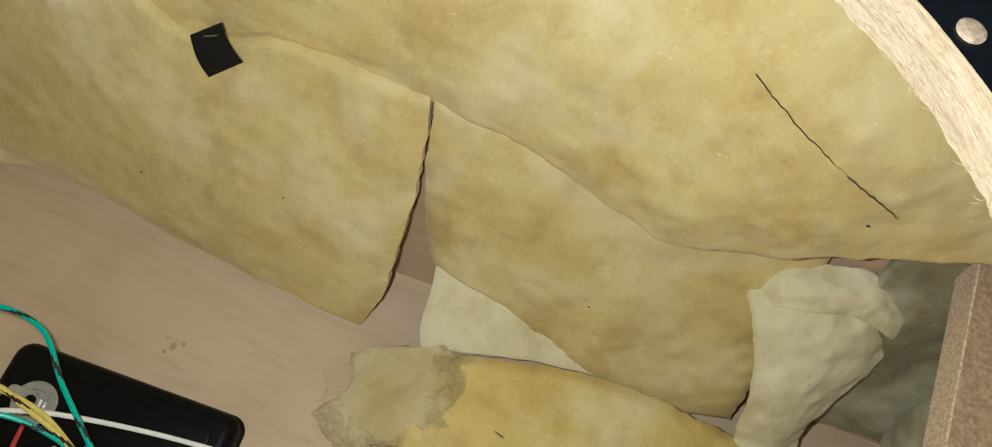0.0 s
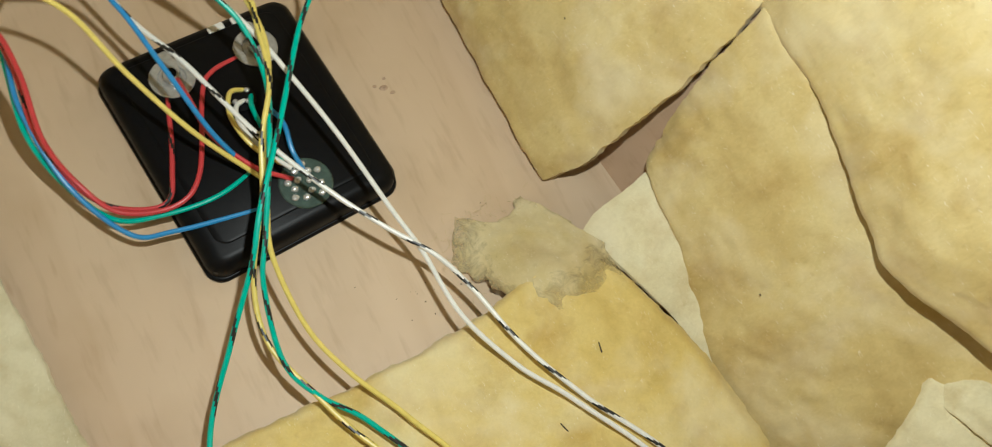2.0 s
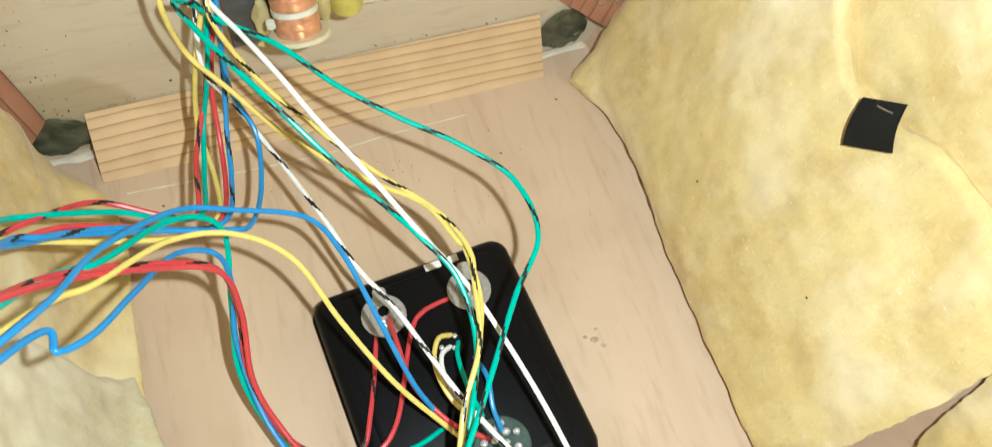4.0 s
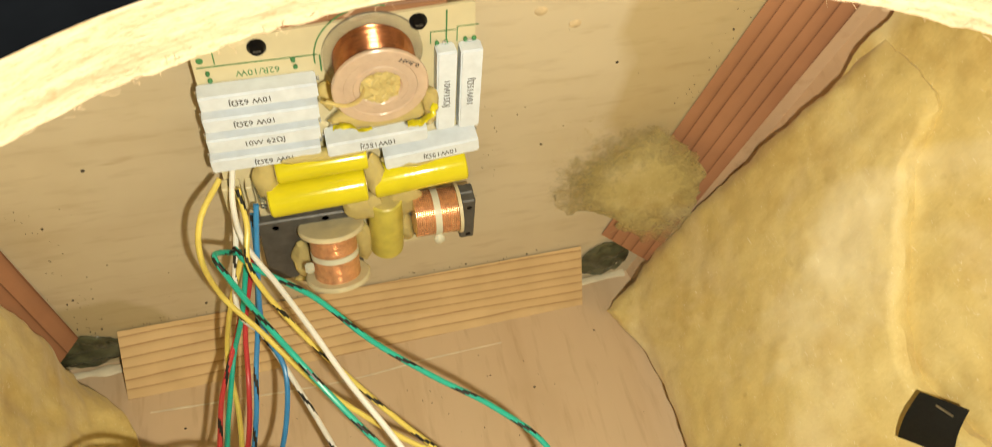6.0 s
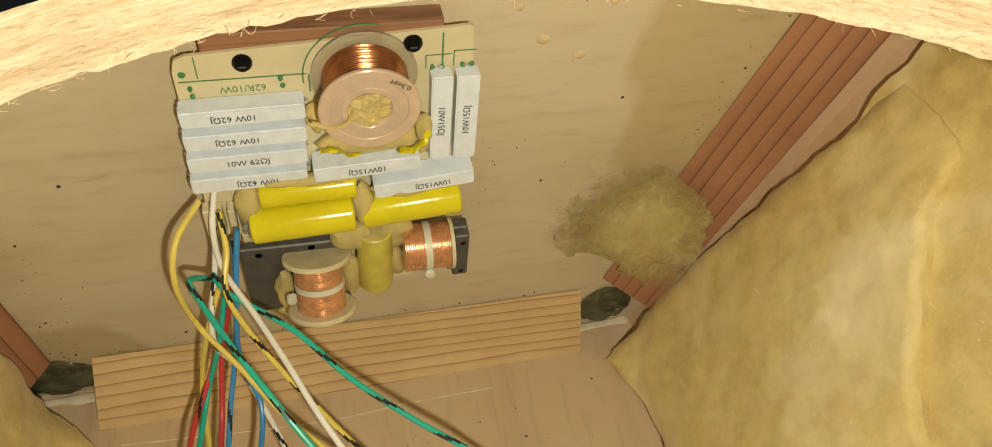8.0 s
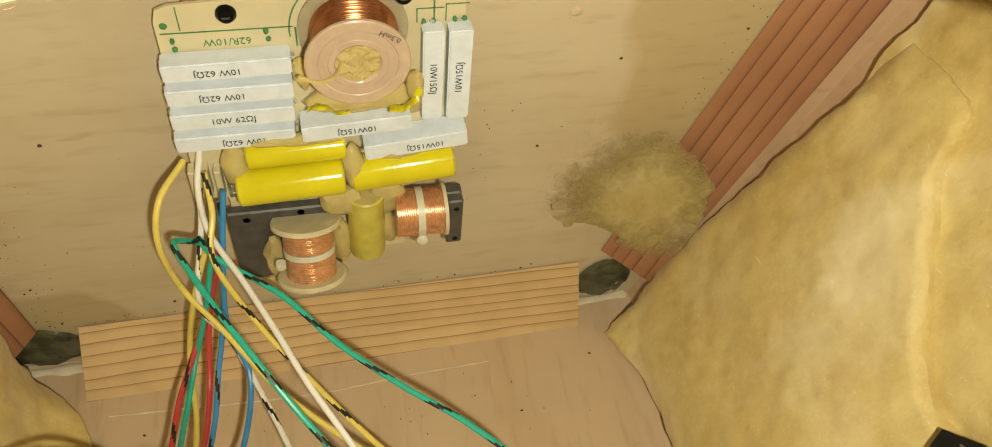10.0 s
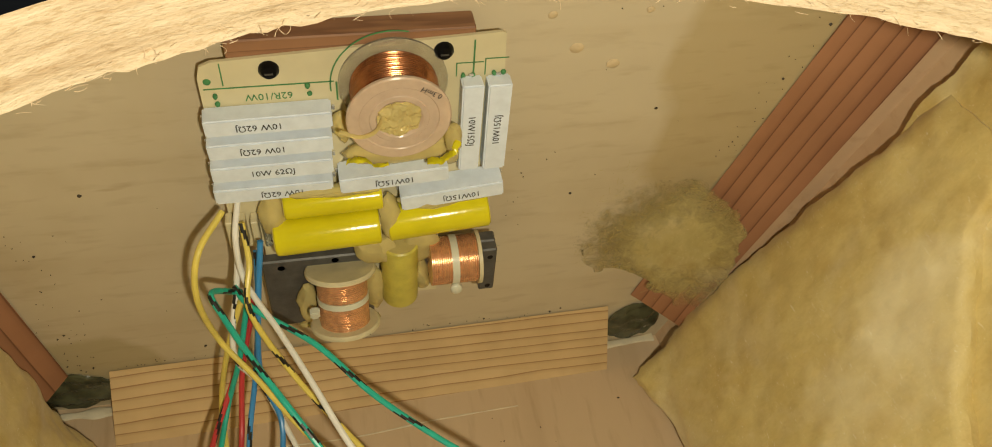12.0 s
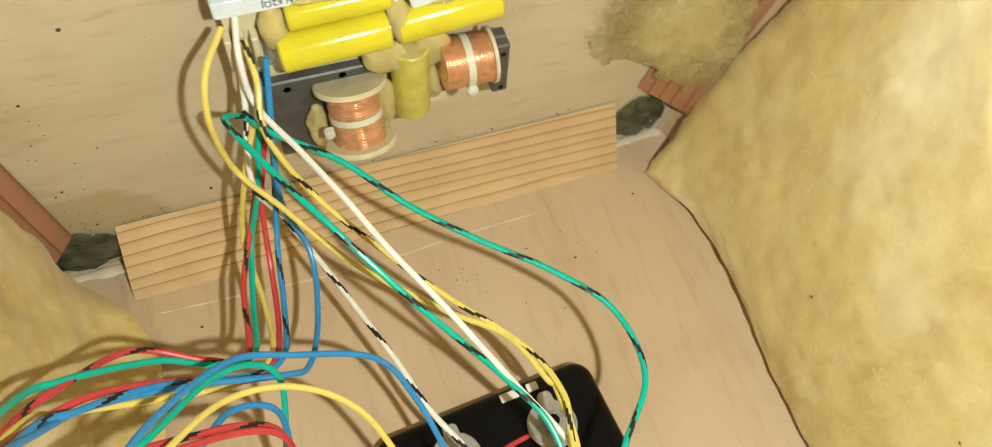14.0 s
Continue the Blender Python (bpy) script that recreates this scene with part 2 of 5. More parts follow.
def lathe(a, b, profile, segs=40):
    """A turned form about the axis a-b. profile: (distance along, radius)."""
    a, b = Vector(a), Vector(b)
    q = (b - a).to_track_quat("Z", "Y")
    bm = bmesh.new()
    rings = []
    for s, r in profile:
        rings.append([bm.verts.new(a + q @ Vector((r * math.cos(2 * math.pi * k / segs), r * math.sin(2 * math.pi * k / segs), s))) for k in range(segs)])
    for u, w in zip(rings, rings[1:]):
        for k in range(segs):
            bm.faces.new((u[k], u[(k + 1) % segs], w[(k + 1) % segs], w[k]))
    bm.faces.new(rings[0][::-1])
    bm.faces.new(rings[-1])
    return bm


def spline(p, t):
    """Catmull-Rom through the list p at t from 0 to 1."""
    n = len(p) - 1
    k = min(int(t * n), n - 1)
    f = t * n - k
    a, b, c, d = (p[max(k - 1, 0)], p[k], p[k + 1], p[min(k + 2, n)])
    a = a if k > 0 else b * 2 - c
    d = d if k + 2 <= n else c * 2 - b
    return 0.5 * (b * 2 + (c - a) * f + (a * 2 - b * 5 + c * 4 - d) * f * f + (b * 3 - a - c * 3 + d) * f ** 3)


def sheet(rows, thick, nu, nv, lump=0.003, ragged=0.002, seed=0.0, up=(0, 0, 1)):
    """A slab of wadding on a net of guide points: lumpy faces, ragged rounded rim, true thickness."""
    rows = [[Vector(p) for p in r] for r in rows]
    off = Vector((seed * 3.1, seed * 1.7, seed * 0.9))
    def surf(u, v):
        return spline([spline(r, u) for r in rows], v)
    top = []
    for j in range(nv + 1):
        line = []
        for i in range(nu + 1):
            u, v = i / nu, j / nv
            p = surf(u, v)
            e = 1e-3
            du = surf(min(u + e, 1), v) - surf(max(u - e, 0), v)
            dv = surf(u, min(v + e, 1)) - surf(u, max(v - e, 0))
            nrm = du.cross(dv).normalized()
            if nrm.dot(Vector(up)) < 0:
                nrm = -nrm
            rim = min(u, 1 - u, v, 1 - v)
            near = max(0.0, 1 - rim * 25)
            h = lump * (noise.fractal((p + off) * 22, 0.8, 2.1, 4) + 0.35 * noise.noise((p + off) * 90))
            w = noise.noise_vector((p + off) * 60) * ragged * (0.3 + near) + noise.noise_vector((p + off) * 230) * ragged * 0.7 * near
            line.append((p + nrm * (h - thick * 0.35 * near ** 2) + w - nrm * w.dot(nrm), nrm, near))
        top.append(line)
    bm = bmesh.new()
    tv = [[bm.verts.new(q[0]) for q in r] for r in top]
    bv = [[bm.verts.new(q[0] - q[1] * thick * (1 - 0.3 * q[2])) for q in r] for r in top]
    for g in (tv, bv):
        for j in range(nv):
            for i in range(nu):
                bm.faces.new((g[j][i], g[j][i + 1], g[j + 1][i + 1], g[j + 1][i]))
    for j in range(nv):
        for i in (0, nu):
            bm.faces.new((tv[j][i], tv[j + 1][i], bv[j + 1][i], bv[j][i]))
    for i in range(nu):
        for j in (0, nv):
            bm.faces.new((tv[j][i], tv[j][i + 1], bv[j][i + 1], bv[j][i]))
    return bm


# ---- the cabinet ----
DEEP, FAR, BAFFLE = 0.350, -0.665, 0.020
HOLE, HOLE_R = (0.007, -0.335), 0.224


def east(y, z, off=0.0):
    """A point on the slanting side panel, off metres inside it."""
    return (0.155 + 0.33 * z - 0.10 * y - off * 0.94, y, z + off * 0.31)


def west(y, z, off=0.0):
    return (-0.228 - 0.09 * z + off, y, z + off * 0.09)


tagged(part("floor", box(-0.30, 0.36, FAR - 0.02, 0.02, -0.018, 0.0), FLOOR_PLY), "pinkish tan plywood back panel of the cabinet", "panel", kind="structure")
tagged(part("wall_north", box(-0.32, 0.36, 0.0, 0.018, 0.0, DEEP), WALL_PLY), "pale plywood end panel carrying the crossover board", "panel", kind="structure")
tagged(part("wall_south", box(-0.32, 0.40, FAR - 0.018, FAR, 0.0, DEEP), WALL_PLY), "plain plywood end panel in shade", "panel", kind="structure")
o = 0.018
tagged(part("wall_east", solid([east(0, 0), east(FAR, 0), east(FAR, DEEP), east(0, DEEP), east(0, 0, -o), east(FAR, 0, -o), east(FAR, DEEP, -o), east(0, DEEP, -o)], HEX), SIDE_PLY), "slanting plywood side panel behind the wadding", "panel", kind="structure")
tagged(part("wall_west", solid([west(0, 0), west(FAR, 0), west(FAR, DEEP), west(0, DEEP), west(0, 0, -o), west(FAR, 0, -o), west(FAR, DEEP, -o), west(0, DEEP, -o)], HEX), SIDE_PLY), "plywood side panel behind grey wadding", "panel", kind="structure")


def cut_edge():
    """The sawn rim of the opening: thin plies that run round it, torn fibres."""
    m, n, l, b = nodes_of("sawn_plywood_edge", 0.75)
    v = coords(n, l, (1, 1, 14))
    plies = ramp_of(n, l, noise_of(n, l, v, 26.0, 4, 0.6, 0.4), [(0.30, (0.52, 0.385, 0.245)), (0.48, (0.63, 0.50, 0.345)), (0.70, (0.70, 0.58, 0.42))])
    torn = ramp_of(n, l, noise_of(n, l, coords(n, l, (1, 1, 3)), 300.0, 4, 0.7), [(0.36, (0.70, 0.61, 0.48)), (0.50, (1, 1, 1))])
    l.new(mixed(n, l, plies, torn, 0.6, "MULTIPLY"), b.inputs["Base Color"])
    bumped(n, l, b, noise_of(n, l, coords(n, l, (1, 1, 4)), 190.0, 5, 0.7), 0.7, 0.0014)
    return m


RIM = cut_edge()


def baffle():
    segs, rows = 360, 10
    x0, x1, y0, y1 = -0.42, 0.46, FAR - 0.05, 0.05
    bm = bmesh.new()
    grid = []
    for k in range(segs):
        a = 2 * math.pi * k / segs
        c, s = math.cos(a), math.sin(a)
        col = []
        for j in range(rows + 1):
            z = DEEP + BAFFLE * j / rows
            w = noise.fractal(Vector((c * 5, s * 5, z * 260)), 0.9, 2.0, 4) * 0.0007
            if j == 0:
                w -= abs(noise.noise(Vector((c * 45, s * 45, 3.0)))) * 0.0022
                z -= abs(noise.noise(Vector((c * 60, s * 60, 8.0)))) * 0.0022
            r = HOLE_R + w
            col.append(bm.verts.new((HOLE[0] + r * c, HOLE[1] + r * s, z)))
        reach = min(((x1 if c > 0 else x0) - HOLE[0]) / c if abs(c) > 1e-6 else 9, ((y1 if s > 0 else y0) - HOLE[1]) / s if abs(s) > 1e-6 else 9)
        top = bm.verts.new((HOLE[0] + reach * c, HOLE[1] + reach * s, DEEP + BAFFLE))
        low = bm.verts.new((HOLE[0] + reach * c, HOLE[1] + reach * s, DEEP))
        grid.append(col + [top, low])
    for k in range(segs):
        g, h = grid[k], grid[(k + 1) % segs]
        for j in range(rows):
            bm.faces.new((g[j], h[j], h[j + 1], g[j + 1])).material_index = 1
        bm.faces.new((g[rows], h[rows], h[rows + 1], g[rows + 1])).material_index = 2
        bm.faces.new((g[0], g[rows + 2], h[rows + 2], h[0])).material_index = 0
        bm.faces.new((g[rows + 1], h[rows + 1], h[rows + 2], g[rows + 2])).material_index = 2
    return bm


front = tagged(part("baffle", baffle(), [WALL_PLY, RIM, BLACK_PAINT]), "black painted front panel with a large sawn round opening", "panel", kind="structure")

# battens and brace
BAT = [(-0.180, -0.001, 0.0365), (-0.183, -0.0285, 0.0), (-0.181, -0.001, 0.0)]
BAT += [(0.1145, -0.001, 0.0425), (0.1155, -0.0208, 0.0), (0.115, -0.001, 0.0)]
tagged(part("corner_batten", solid(BAT, PRISM), PINE), "pale pine glue batten between back and end panel", "batten", group="corner battens")


def post(x_low, x_high, leg, spread, depth, flank, z0, z1, side):
    """A sawn batten that leans with the side panel: a broad face with the grain along it. Its pale narrow flank stands
    in for the side panel's strip, flush to catch light.
    """
    p = []
    for z in (z0, z1):
        x = x_low + (x_high - x_low) * z / 0.25
        low, leg = z == z0, leg + spread * (z - z0)
        p += [(x, -0.001, z), (x + side * leg, -depth, z - 0.018 if low else z), (x + side * (leg + flank), -depth - 0.003, z - 0.026 if low else z), (x + side * (leg + flank), -0.001, z)]
    bm = solid(p, [(0, 1, 2, 3), (7, 6, 5, 4), (0, 4, 5, 1), (1, 5, 6, 2), (2, 6, 7, 3), (3, 7, 4, 0)])
    bm.faces.ensure_lookup_table()
    bm.faces[3].material_index = 1
    lean = Matrix.Translation((x_low, 0, 0)) @ Matrix.Rotation(math.atan((x_high - x_low) / 0.25), 4, "Y")
    bm.transform(lean.inverted())
    ob = part("corner_batten", bm, [REDWOOD, SIDE_PLY], smooth=False)
    ob.matrix_world = lean
    return tagged(ob, "reddish softwood batten in the corner, its pale flank standing in for the side panel", "batten", group="corner battens")


post(0.111, 0.189, 0.031, 0.045, 0.0165, 0.018, 0.052, DEEP - 0.001, 1)
post(-0.198, -0.222, 0.030, 0.0, 0.028, 0.004, 0.037, DEEP - 0.001, -1)
brace = box(-0.24, 0.292, FAR, -0.602, 0.160, 0.180, 0.0008, 1)
for f in brace.faces:
    f.material_index = 1 if f.normal.y > 0.5 else 0
tagged(part("shelf_brace", brace, [CHIP, CHIP_EDGE]), "chipboard shelf brace across the cabinet", "brace")


# ---- wadding ----
def wadding(name, bm, mat, label):
    return tagged(part(name, bm, mat), label, "wadding", group="wadding sheets")


wadding("wadding_sheet", sheet([
    [(0.126, -0.031, 0.005), (0.142, -0.070, 0.005), (0.147, -0.108, 0.005), (0.141, -0.168, 0.005), (0.1395, -0.243, 0.005), (0.137, -0.312, 0.005)],
    [east(-0.018, 0.030, 0.014), east(-0.070, 0.025, 0.025), east(-0.110, 0.022, 0.030), east(-0.168, 0.020, 0.038), east(-0.242, 0.020, 0.042), east(-0.322, 0.023, 0.042)],
    [east(-0.021, 0.098, 0.014), east(-0.080, 0.098, 0.022), east(-0.115, 0.085, 0.027), east(-0.166, 0.072, 0.032), east(-0.239, 0.075, 0.034), east(-0.322, 0.070, 0.034)],
    [east(-0.030, 0.160, 0.014), east(-0.082, 0.175, 0.020), east(-0.112, 0.147, 0.022), east(-0.170, 0.116, 0.024), east(-0.237, 0.122, 0.024), east(-0.320, 0.115, 0.023)],
    [east(-0.040, 0.233, 0.014), east(-0.085, 0.234, 0.018), east(-0.106, 0.202, 0.019), east(-0.172, 0.149, 0.020), east(-0.236, 0.161, 0.018), east(-0.314, 0.154, 0.016)],
], 0.012, 120, 90, 0.0020, 0.0016, 1.0, (-1, 0, 0.3)), WOOL, "yellow wadding sheet lapping the back panel, with stapled tape")
# the upper sheet sags inwards over the far half of the side panel
UPPER = [(-0.034, 0.190, 0.008, 0.010), (-0.12, 0.140, 0.008, 0.011), (-0.21, 0.140, 0.007, 0.013), (-0.30, 0.147, 0.008, 0.018), (-0.378, 0.146, 0.019, 0.028), (-0.455, 0.130, 0.030, 0.039), (-0.52, 0.152, 0.035, 0.041), (-0.587, 0.177, 0.030, 0.031), (-0.645, 0.185, 0.018, 0.018)]
wadding("wadding_sheet", sheet([[east(y, z0 + (0.338 - z0) * f, low * (1 - k) + sag * k if f < 0.5 else sag * k + 0.010 * (1 - k)) for y, z0, low, sag in UPPER] for f, k in ((0.0, 0.0), (0.16, 0.85), (0.42, 1.0), (0.72, 0.62), (1.0, 0.0))], 0.006, 160, 70, 0.0026, 0.0012, 2.0, (-1, 0, 0.3)), WOOL, "yellow wadding sheet sagging from the upper side panel")
wadding("wadding_sheet", sheet([
    [east(-0.340, 0.040, 0.018), east(-0.387, 0.033, 0.026), east(-0.430, 0.016, 0.030), east(-0.474, 0.002, 0.032), east(-0.518, 0.000, 0.032), east(-0.556, 0.004, 0.028)],
    [east(-0.332, 0.062, 0.016), east(-0.387, 0.060, 0.022), east(-0.430, 0.050, 0.026), east(-0.474, 0.040, 0.028), east(-0.515, 0.036, 0.028), east(-0.552, 0.050, 0.022)],
    [east(-0.3215, 0.100, 0.015), east(-0.382, 0.098, 0.019), east(-0.424, 0.090, 0.021), east(-0.472, 0.080, 0.020), east(-0.512, 0.080, 0.019), east(-0.546, 0.092, 0.015)],
    [east(-0.3165, 0.152, 0.014), east(-0.375, 0.152, 0.012), east(-0.414, 0.145, 0.010), east(-0.466, 0.140, 0.009), east(-0.510, 0.150, 0.008), east(-0.545, 0.155, 0.008)],
], 0.007, 90, 60, 0.0022, 0.0014, 3.0, (-1, 0, 0.3)), WOOL, "yellow wadding flap beside an open slit")
wadding("wadding_sheet", sheet([
    [(0.139, -0.357, 0.021), (0.153, -0.395, 0.021), (0.164, -0.43, 0.020), (0.176, -0.475, 0.016)],
    [(0.154, -0.350, 0.030), (0.166, -0.393, 0.031), (0.174, -0.43, 0.028), (0.182, -0.475, 0.022)],
    [east(-0.344, 0.042, 0.012), east(-0.390, 0.045, 0.012), east(-0.43, 0.040, 0.012), east(-0.475, 0.035, 0.012)],
    [east(-0.339, 0.070, 0.006), east(-0.390, 0.070, 0.006), east(-0.43, 0.065, 0.006), east(-0.475, 0.060, 0.006)],
], 0.005, 50, 30, 0.0015, 0.001, 4.0, (-1, 0, 0.6)), WOOL_PALE, "pale wadding layer showing under the flap")
wadding("wadding_sheet", sheet([
    [(-0.155, -0.377, 0.018), (-0.097, -0.376, 0.021), (-0.026, -0.378, 0.022), (0.053, -0.376, 0.022), (0.092, -0.367, 0.022), (0.136, -0.358, 0.024)],
    [(-0.155, -0.42, 0.024), (-0.097, -0.42, 0.026), (-0.026, -0.42, 0.026), (0.053, -0.42, 0.027), (0.11, -0.42, 0.028), (0.156, -0.411, 0.028)],
    [(-0.155, -0.49, 0.022), (-0.097, -0.49, 0.024), (-0.026, -0.49, 0.026), (0.053, -0.49, 0.026), (0.115, -0.48, 0.029), (0.172, -0.474, 0.031)],
    [(-0.155, -0.585, 0.02), (-0.097, -0.585, 0.02), (-0.026, -0.585, 0.022), (0.053, -0.585, 0.022), (0.12, -0.58, 0.026), (0.175, -0.562, 0.030)],
], 0.016, 130, 80, 0.003, 0.0014, 5.0), WOOL_RICH, "golden wadding sheet lying flat on the back panel")
tuft = wadding("wadding_scrap", sheet([
    [(0.064, -0.337, 0.0045), (0.079, -0.316, 0.0045), (0.104, -0.326, 0.005), (0.124, -0.320, 0.005), (0.138, -0.338, 0.008)],
    [(0.070, -0.350, 0.0075), (0.088, -0.340, 0.009), (0.110, -0.340, 0.010), (0.126, -0.340, 0.012), (0.140, -0.348, 0.016)],
    [(0.080, -0.372, 0.020), (0.095, -0.374, 0.023), (0.115, -0.372, 0.025), (0.132, -0.368, 0.026), (0.146, -0.366, 0.0275)],
    [(0.088, -0.395, 0.022), (0.100, -0.398, 0.024), (0.118, -0.396, 0.026), (0.135, -0.392, 0.0275), (0.150, -0.390, 0.0285)],
], 0.004, 80, 60, 0.0016, 0.004, 6.0), FUZZ, "matted ragged wadding tuft at the sheet's corner")
wadding("wadding_sheet", sheet([
    [west(-0.012, 0.25, 0.022), west(-0.05, 0.27, 0.022), west(-0.085, 0.28, 0.022), west(-0.12, 0.28, 0.022), west(-0.17, 0.28, 0.022)],
    [west(-0.014, 0.10, 0.022), west(-0.05, 0.12, 0.027), west(-0.085, 0.12, 0.028), west(-0.12, 0.12, 0.028), west(-0.175, 0.12, 0.028)],
    [west(-0.014, 0.035, 0.021), west(-0.042, 0.032, 0.032), west(-0.075, 0.030, 0.036), west(-0.12, 0.03, 0.036), west(-0.18, 0.03, 0.036)],
    [(-0.212, -0.012, 0.008), (-0.187, -0.036, 0.009), (-0.172, -0.063, 0.009), (-0.170, -0.12, 0.010), (-0.172, -0.182, 0.010)],
], 0.008, 60, 70, 0.003, 0.0016, 7.0, (1, 0, 0.5)), WOOL, "yellow wadding sheet lapping from the side panel")
wadding("wadding_sheet", sheet([
    [west(-0.16, 0.26, 0.02), west(-0.22, 0.26, 0.02), west(-0.28, 0.26, 0.02), west(-0.345, 0.25, 0.02)],
    [west(-0.16, 0.12, 0.03), west(-0.22, 0.12, 0.032), west(-0.28, 0.12, 0.034), west(-0.345, 0.11, 0.034)],
    [west(-0.165, 0.03, 0.040), west(-0.22, 0.03, 0.046), west(-0.28, 0.03, 0.048), west(-0.345, 0.028, 0.044)],
    [(-0.174, -0.166, 0.014), (-0.161, -0.224, 0.014), (-0.1535, -0.28, 0.013), (-0.149, -0.352, 0.012)],
], 0.009, 70, 70, 0.003, 0.0018, 8.0, (1, 0, 0.5)), WOOL_GREY, "greyish wadding flap lapping onto the back panel")


# ---- materials of the fittings ----
def clear(name, colour, rough, weight):
    m, n, l, b = nodes_of(name, rough)
    v = coords(n, l)
    l.new(ramp_of(n, l, noise_of(n, l, v, 140.0, 3), [(0.3, tuple(c * 0.86 for c in colour)), (0.7, colour)]), b.inputs["Base Color"])
    b.inputs["Transmission Weight"].default_value, b.inputs["IOR"].default_value = weight, 1.4
    bumped(n, l, b, noise_of(n, l, v, 220.0, 3), 0.25, 0.0006)
    return m


BOARD = plain("cream_board", (0.63, 0.565, 0.37), 0.45, 0, 0.08, 40.0, 0.05)
PRINT = plain("green_print", (0.05, 0.22, 0.08), 0.6, 0, 0.2, 200.0, 0)
INK = plain("dark_ink", (0.03, 0.03, 0.03), 0.7, 0, 0.2, 200.0, 0)
CERAMIC = plain("white_ceramic", (0.70, 0.775, 0.86), 0.6, 0, 0.07, 130.0, 0.2)
COPPER = plain("enamelled_copper", (0.40, 0.155, 0.068), 0.22, 0.80, 0.22, 260.0, 0.1)
COPPER_PALE = plain("pale_enamelled_copper", (0.78, 0.44, 0.25), 0.24, 0.62, 0.22, 260.0, 0.1)
FILM = plain("yellow_film", (0.68, 0.60, 0.035), 0.17, 0, 0.10, 50.0, 0.15)
FILM_DULL = plain("glue_smeared_yellow_film", (0.56, 0.49, 0.10), 0.34, 0, 0.16, 110.0, 0.4)
FERRITE = plain("grey_ferrite", (0.075, 0.073, 0.068), 0.42, 0, 0.25, 160.0, 0.3)
BOBBIN = plain("cream_bobbin", (0.62, 0.55, 0.36), 0.45, 0, 0.12, 90.0, 0.1)
TIE = plain("milky_tie", (0.62, 0.62, 0.50), 0.4, 0, 0.06, 90.0, 0.05)
METAL = plain("tinned_metal", (0.52, 0.52, 0.50), 0.26, 0.55, 0.15, 300.0, 0.15)
SOLDER = plain("solder", (0.66, 0.67, 0.66), 0.25, 0.55, 0.1, 500.0, 0.2)
GLUE = clear("amber_glue", (0.95, 0.80, 0.36), 0.10, 0.50)
CLEAR = clear("clear_flange", (0.97, 0.93, 0.80), 0.18, 0.85)
MILKY = clear("milky_flange", (0.88, 0.69, 0.53), 0.24, 0.40)
GREY_CLEAR = plain("green_grey_phenolic", (0.055, 0.085, 0.072), 0.25, 0, 0.3, 200.0, 0.2)
CUP = clear("clear_plastic", (0.90, 0.95, 0.92), 0.12, 0.9)
GAP_GLUE = plain("dark_old_glue", (0.075, 0.078, 0.045), 0.25, 0, 0.5, 90.0, 0.6)
STRIP_GLUE = plain("dried_white_glue", (0.66, 0.60, 0.45), 0.5, 0, 0.15, 90.0, 0.4)
TAPE = plain("black_cloth_tape", (0.014, 0.015, 0.014), 0.55, 0, 0.3, 700.0, 0.5)
STAPLE = plain("staple_wire", (0.6, 0.6, 0.58), 0.3, 1.0, 0.1, 300.0, 0)
GREEN = plain("green_sleeve", (0.010, 0.44, 0.33), 0.32, 0, 0.08, 200.0, 0.1)
WHITE = plain("white_sleeve", (0.80, 0.79, 0.74), 0.35, 0, 0.06, 200.0, 0.1)
YELLOW = plain("yellow_sleeve", (0.75, 0.61, 0.15), 0.35, 0, 0.08, 200.0, 0.1)
RED = plain("red_sleeve", (0.55, 0.05, 0.055), 0.34, 0, 0.08, 200.0, 0.1)
BLUE = plain("blue_sleeve", (0.035, 0.25, 0.56), 0.34, 0, 0.08, 200.0, 0.1)
STRIPE = plain("black_stripe", (0.012, 0.012, 0.012), 0.4, 0, 0.1, 200.0, 0)


# ---- small things of the cabinet ----
def noisy(bm, amount, scale, seed=0.0):
    off = Vector((seed, seed * 2.3, seed * 0.7))
    for v in bm.verts:
        v.co += noise.noise_vector((v.co + off) * scale) * amount + noise.noise_vector((v.co + off) * scale * 2.7) * amount * 0.4
    return bm


def blob(centre, radii, amount=0.25, seed=0.0, level=3):
    """A soft lump."""
    bm = bmesh.new()
    bmesh.ops.create_icosphere(bm, subdivisions=level, radius=1, matrix=Matrix.Translation(centre) @ Matrix.Diagonal((*radii, 1)))
    return noisy(bm, amount * min(radii), 0.55 / max(radii), seed)


def ribbon(points, wide, thick, segs=60, seed=0.0):
    """A flat bead of glue along points."""
    p = [Vector(q) for q in points]
    bm = bmesh.new()
    rings = []
    for k in range(segs + 1):
        c = spline(p, k / segs)
        d = (spline(p, min(1, k / segs + 0.01)) - spline(p, max(0, k / segs - 0.01))).normalized()
        s = d.cross(Vector((0, 0, 1))).normalized()
        w = wide * (0.75 + 0.5 * noise.noise(c * 90 + Vector((seed, 0, 0))))
        rings.append([bm.verts.new(c + s * w * math.cos(a) * 0.5 + Vector((0, 0, thick * (0.5 + 0.5 * math.sin(a))))) for a in (0, 0.8, 1.57, 2.34, 3.14, 4.71)])
    for a, b in zip(rings, rings[1:]):
        for k in range(6):
            bm.faces.new((a[k], a[(k + 1) % 6], b[(k + 1) % 6], b[k]))
    bm.faces.new(rings[0][::-1])
    bm.faces.new(rings[-1])
    return bm


